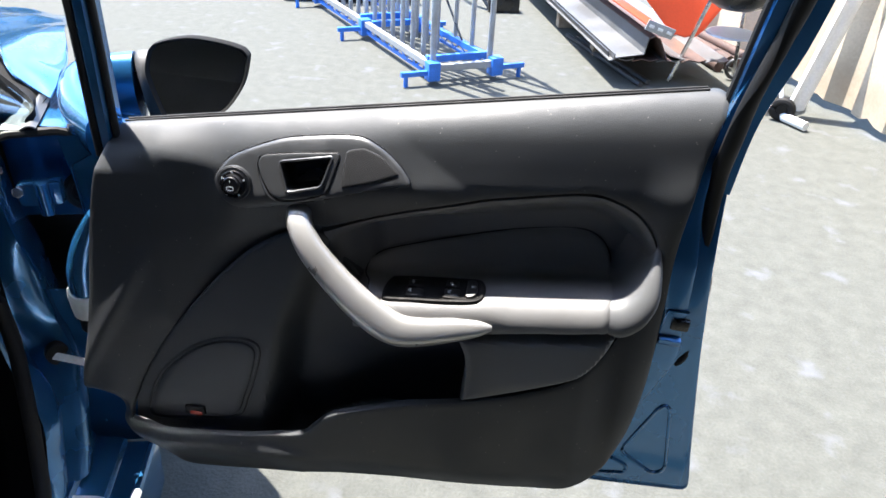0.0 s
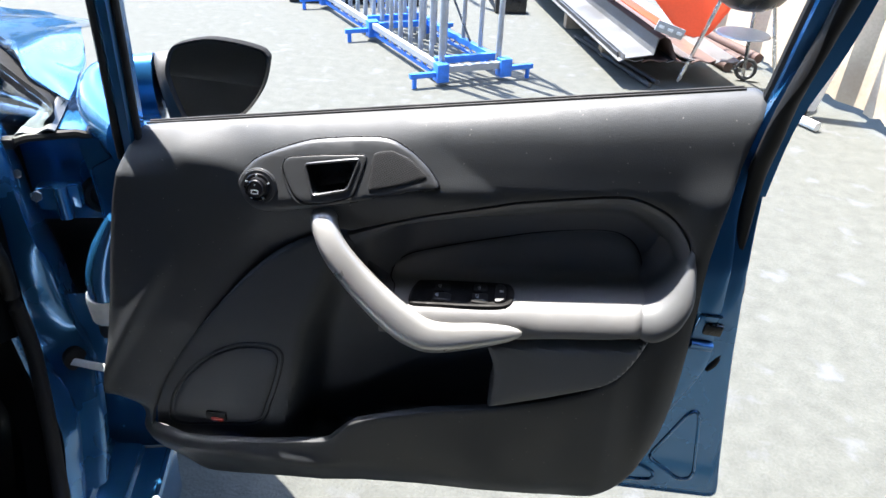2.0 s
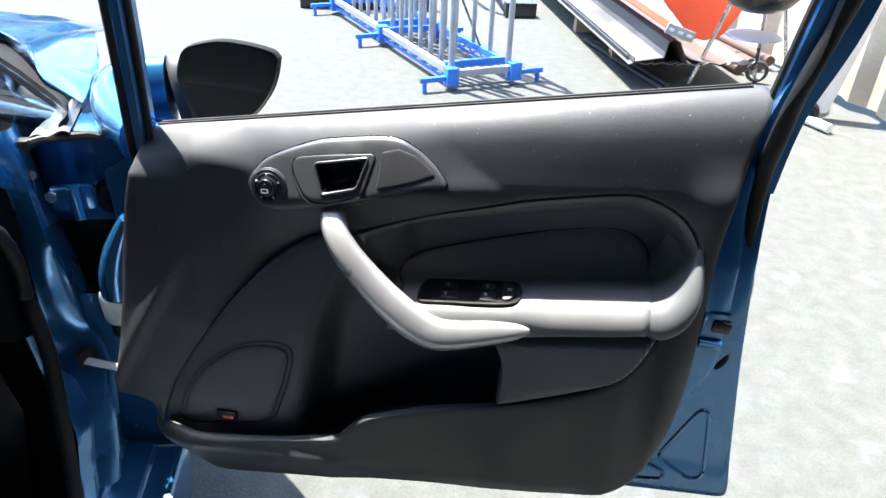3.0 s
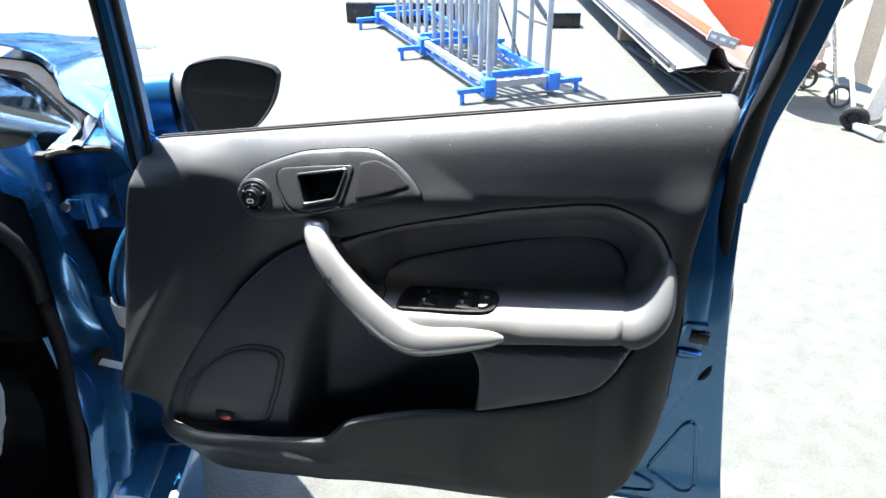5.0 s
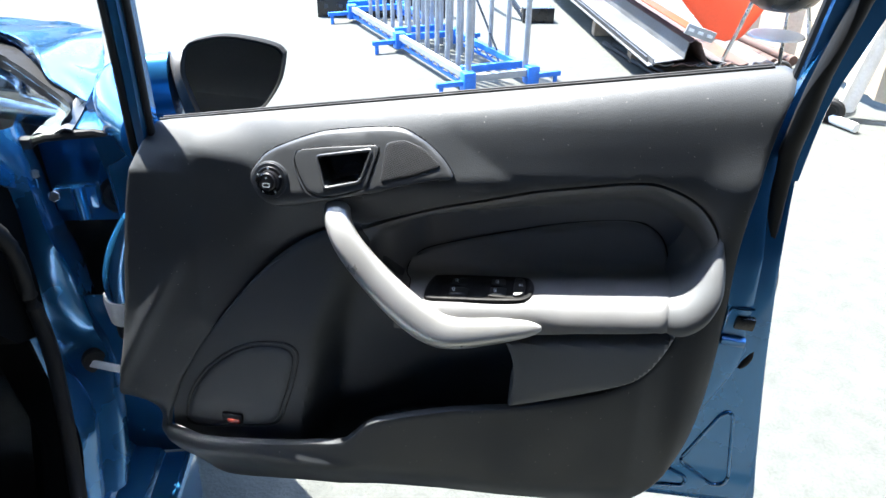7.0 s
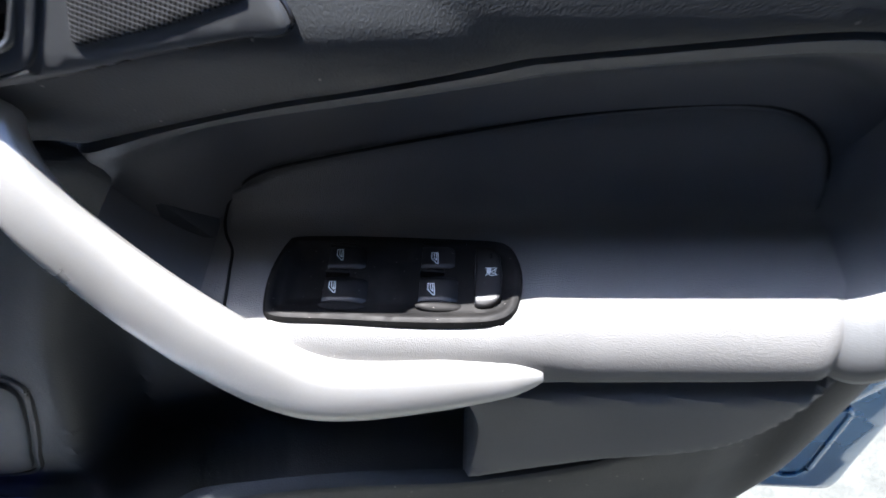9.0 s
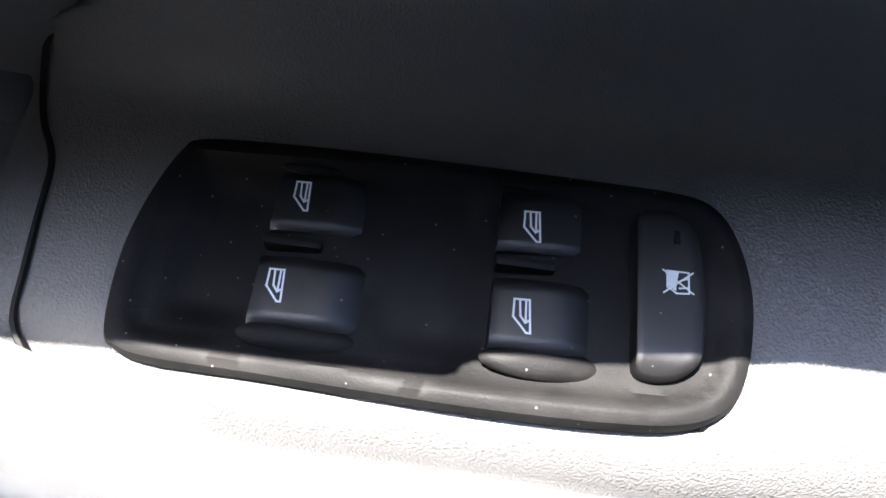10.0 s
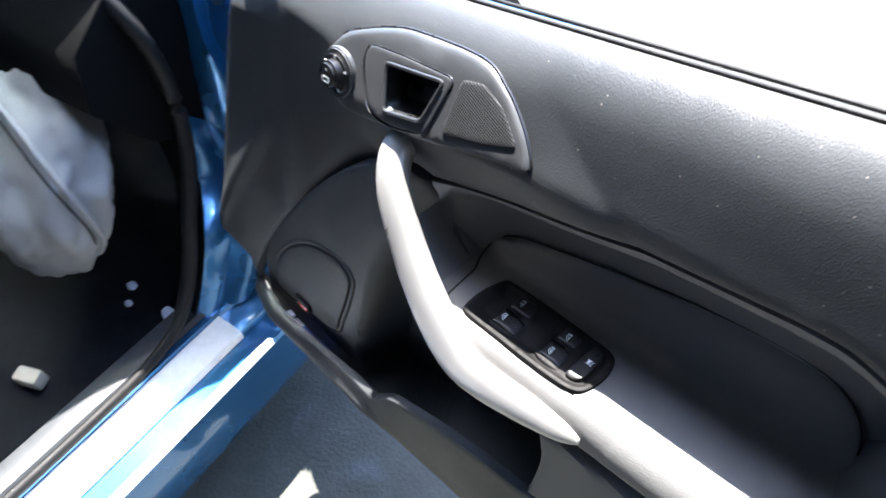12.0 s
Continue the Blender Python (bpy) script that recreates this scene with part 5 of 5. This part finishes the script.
for l in (0.0, 1.05, 2.05):
    for dl, z, mat in ((0.0, 0.10, RACK_GREY if l == 0 else RACK_BLUE), (0.09, 0.13, RACK_BLUE)):
        part("cross_bar", strip([rk(0, l + dl, z), rk(0.2, l + dl, z), rk(0.42, l + dl, z)], [(-0.016, -0.02), (0.016, -0.02), (0.016, 0.02), (-0.016, 0.02)]), mat, rack, smooth=False)
    for w0, w1 in ((-0.20, 0.04), (0.40, 0.62)):
        part("foot_bar", strip([rk(w0, l + 0.0, 0.075), rk((w0 + w1) / 2, l, 0.075), rk(w1, l, 0.075)], [(-0.014, -0.014), (0.014, -0.014), (0.014, 0.014), (-0.014, 0.014)]), RACK_BLUE, rack, smooth=False)
        part("foot", tube([rk(w0 + 0.03 if w0 < 0 else w1 - 0.03, l, 0.0), rk(w0 + 0.03 if w0 < 0 else w1 - 0.03, l, 0.07)], 0.014, 10), RACK_BLUE, rack)
    for w in (0.0, 0.42):
        part("corner_block", block((0.075, 0.075, 0.11), Matrix.Translation(rk(w, l, 0.085)) @ pose(0, 0, 0, 0, 0, 30), 0.004), RACK_BLUE, rack)
for k, (w, l, r) in enumerate([(0.02, 0.04, 0.02), (0.40, 0.04, 0.018), (0.42, 0.30, 0.016), (0.42, 0.52, 0.015)] + [(0.09, 0.16 + 0.155 * n, 0.016) for n in range(12)] + [(0.34, 0.62 + 0.16 * n, 0.016) for n in range(9)]):
    part("upright_tube", tube([rk(w, l, 0.02 if 4 <= k else 0.10), rk(w, l, 1.0), rk(w, l, 1.9)], r, 12), RACK_GREY, rack)
for w in (0.02, 0.4):
    part("top_rail", tube([rk(w, 0.0, 1.9), rk(w, 2.05, 1.9)], 0.018, 8), RACK_BLUE, rack)
part("brace", tube([rk(0.42, 0.42, 0.12), rk(0.36, 1.2, 0.95), rk(0.32, 1.7, 1.5)], 0.008, 6), BLACK_STEEL, rack)

# low dark perforated rail behind the rack
rail = thing("perforated_rail", "black perforated steel rail lying on concrete", "steel rail", (-0.9, 5.15, 0))
part("web", block((1.15, 0.05, 0.16), pose(-0.85, 5.13, 0.08, 0, 0, 10), 0.004), BLACK_STEEL, rail)
for k in range(9):
    part("bolt_hole", disc(0.018, 0.006, pose(-0.85, 5.13, 0.09, 0, 0, 10) @ pose(-0.5 + k * 0.125, -0.024, 0.0, 90, 0, 0), 12, 0.95, 0.001), STEEL_GREY, rail)
chute = thing("angle_bracket", "black folded steel bracket lying on concrete", "bracket", (0.4, 5.2, 0))
part("plate", block((0.26, 0.12, 0.12), pose(0.43, 5.22, 0.06, 0, 0, 12), 0.006), BLACK_STEEL, chute)
part("arm", tube([(0.32, 5.2, 0.03), (0.05, 5.45, 0.3), (-0.25, 5.9, 0.7)], 0.022, 6), BLACK_STEEL, chute)

# stack of steel sections on timber bearers
DIR = Vector((-0.25, 0.968, 0))


def run(x, y, z, length):
    a = Vector((x, y, z))
    return a, a + DIR * length


for y, w in ((4.2, 0.5), (4.95, 0.9)):
    solo("timber_bearer", block((w, 0.09, 0.15), pose(1.36 - 0.05 * (y - 4.2), y, 0.075, 0, 0, 12), 0.006), TIMBER, "weathered timber bearer under steel sections", "timber", "timber bearers")
beam(run(1.30, 3.50, 0.175, 3.4), [(-0.105, 0.03), (-0.105, 0.0), (0.085, 0.025), (0.10, 0.13)], STACK_WHITE, "steel_channel", "white coated steel channel in a stack", group="stacked steel")
beam(run(1.235, 3.56, 0.165, 3.4), [(-0.07, 0.035), (-0.06, 0.0), (0.05, 0.0)], STEEL_GREY, "steel_angle", "grey steel section in a stack", group="stacked steel")
beam(run(1.44, 3.50, 0.175, 3.4), [(-0.05, 0.135), (-0.02, 0.15), (0.02, 0.13), (0.09, 0.0), (0.115, 0.0)], STEEL_RUST, "rusty_beam", "rusty brown steel beam in a stack", group="stacked steel")
beam(run(1.60, 3.58, 0.175, 3.0), [(-0.05, 0.02), (0.03, 0.0), (0.09, -0.01)], STACK_WHITE, "steel_channel", "white coated steel channel in a stack", group="stacked steel")
for k in range(5):
    beam(run(1.25 + 0.15 * k, 3.50 + 0.03 * k, 0.155, 3.2), [(-0.08, 0.0), (-0.03, 0.015), (0.03, 0.0), (0.08, 0.015)], STEEL_RUST if k % 2 else STACK_WHITE, "roofing_sheet", "folded metal sheet end in a stack", group="stacked steel")
beam(run(1.42, 3.50, 0.365, 2.6), [(-0.07, 0.03), (0.08, -0.01), (0.08, -0.05)], ORANGE_DUSTY, "orange_board", "faded orange board on steel stack", "board")
ang = thing("perforated_angle", "galvanised perforated angle end on the steel stack", "steel angle", (1.68, 3.42, 0.36))
part("plate", block((0.18, 0.012, 0.062), pose(1.44, 3.492, 0.365, 0, 18, 8), 0.002), RACK_GREY, ang)
# the slots are white blocks that paint the bright ground seen through the holes
for k in range(3):
    part("slot", block((0.034, 0.006, 0.018), pose(1.44, 3.492, 0.365, 0, 18, 8) @ pose(-0.06 + 0.06 * k, -0.006, 0.0), 0.009), STEEL_WHITE, ang)
for k, (a, b) in enumerate((((1.39, 3.5, 0.02), (0.96, 4.55, 0.02)), ((1.44, 3.55, 0.025), (1.03, 4.5, 0.025)))):
    solo("steel_rod", tube([a, b], 0.016, 8), STEEL_GREY, "grey steel bar lying on concrete", "steel bar", "loose bars")
for k in range(4):
    solo("steel_pipe", tube([(1.72 + 0.07 * k, 4.75, 0.035 + 0.03 * (k % 2)), (1.96 + 0.075 * k, 3.98 + 0.05 * k, 0.035 + 0.03 * (k % 2))], 0.035, 12), STEEL_RUST, "rusty brown pipe in a scrap heap", "pipe", "scrap pipes")

# orange sheet standing behind the stack
SHEET = rounded([(1.30, 0.62), (1.36, 0.47), (1.45, 0.37), (1.56, 0.26), (1.72, 0.10), (1.85, 0.20), (1.95, 0.36), (2.0, 0.62)], 0.03, 4)
solo("orange_sheet", sheet(SHEET, lambda p: 4.05 + 0.12 * np.sin(3.2 * (p[:, 0] - 1.3)) + 0.25 * (p[:, 1] - 0.1), 0.03, rim=0.008, edge=0.004), ORANGE, "bright orange curved plastic sheet leaning on scrap", "sheet")

# kettle barbecue
bbq = thing("kettle_barbecue", "black kettle barbecue on chrome tripod legs", "barbecue", (1.87, 3.60, 0))
BC = Vector((1.87, 3.60, 0))
rows = [[BC + Vector((r * math.cos(t), r * math.sin(t), z)) for t in np.linspace(0, 2 * math.pi, 33)] for r, z in ((0.03, 0.485), (0.11, 0.50), (0.18, 0.54), (0.235, 0.61), (0.25, 0.68), (0.25, 0.70), (0.24, 0.70))]
part("bowl", net(rows), BLACK_STEEL, bbq, "black enamelled bowl", angle=60)
rows = [[BC + Vector((r * math.cos(t), r * math.sin(t), z)) for t in np.linspace(0, 2 * math.pi, 33)] for r, z in ((0.252, 0.70), (0.245, 0.76), (0.2, 0.83), (0.12, 0.87), (0.01, 0.885))]
part("lid", net(rows), BLACK_STEEL, bbq, "black lid", angle=60)
for ang_ in (170, 57, 340):
    t = radians(ang_)
    foot_ = BC + Vector((0.29 * math.cos(t), 0.29 * math.sin(t), 0.012))
    part("leg", tube([foot_, BC + Vector((0.15 * math.cos(t), 0.15 * math.sin(t), 0.53))], 0.013, 10), CHROME, bbq, "chrome leg")
for ang_ in (57, 340):
    t = radians(ang_)
    c = BC + Vector((0.29 * math.cos(t), 0.29 * math.sin(t), 0.075))
    part("wheel", tube([c + Vector((0.06 * math.cos(q), -0.02, 0.06 * math.sin(q))) for q in np.linspace(0, 2 * math.pi, 25)], 0.012, 8, caps=False), STEEL_GREY, bbq)
part("ash_tray", disc(0.16, 0.01, Matrix.Translation(BC + Vector((0.02, 0, 0.345))), 40, 0.97), RACK_GREY, bbq, "grey round ash tray")

# white cart board with a wheel and a tube
cart = thing("hand_cart", "white steel hand cart with black rubber wheel", "hand cart", (2.25, 3.15, 0))
rows = []
for v in np.linspace(0, 1, 8):
    rows.append([(2.16 + 0.12 * u + 0.24 * v, 3.17 + 0.08 * u + 0.15 * v + 0.012 * math.sin(6 * u), 0.04 + 0.95 * v) for u in np.linspace(0, 1, 8)])
part("board", thick(net(rows), 0.02), STEEL_WHITE, cart, "white steel board", angle=40)
part("wheel", tube([(2.13 + 0.045 * math.cos(q), 3.12 - 0.02 * math.cos(q), 0.070 + 0.045 * math.sin(q)) for q in np.linspace(0, 2 * math.pi, 25)], 0.024, 10, caps=False), RUBBER, cart, "black rubber wheel")
part("hub", disc(0.032, 0.03, pose(2.13, 3.135, 0.070, 90, 0, -10), 20, 0.9), RUBBER, cart)
part("strut", tube([(2.12, 3.12, 0.10), (2.06, 3.2, 0.34)], 0.012, 8), STEEL_WHITE, cart)
part("tube_end", tube([(2.14, 3.12, 0.03), (2.23, 2.98, 0.03)], 0.026, 14), STEEL_WHITE, cart)

# corrugated cream wall of a container
rows = []
for z in (0.0, 0.03, 1.0, 2.6):
    row = []
    for k in range(57):
        t = k / 56
        ph = (k % 8) / 8
        dx = 0.07 if 2 <= (k % 8) <= 4 else 0.0
        base = Vector((1.98, 4.9, 0)).lerp(Vector((3.07, 1.6, 0)), t)
        ragged = 0.05 * noise.noise(Vector((k * 0.7, 0, 0))) if z == 0.0 else 0
        row.append(base + Vector((dx, 0, z + 0.05 + ragged)))
    rows.append(row)
solo("wall_container", thick(net(rows), 0.01), CREAM, "cream corrugated steel wall with torn bottom edge", "wall", kind="structure", smooth=False)

# road wheels
for r, n in ((-0.80, 0.12), (1.75, 0.12), (-0.80, 1.45), (1.75, 1.45)):
    c = car_at(r, n, 0.295)
    turn = Matrix.Translation(c) @ pose(0, 0, 0, 0, 90, 14)
    w = part("tyre", disc(0.295, 0.18, turn @ Matrix.Translation((0, 0, -0.09)), 36, 1.0, 0.03), RUBBER, car, "black tyre")
    part("rim", disc(0.19, 0.19, turn @ Matrix.Translation((0, 0, -0.095)), 30, 0.96, 0.006), STEEL_GREY, w)
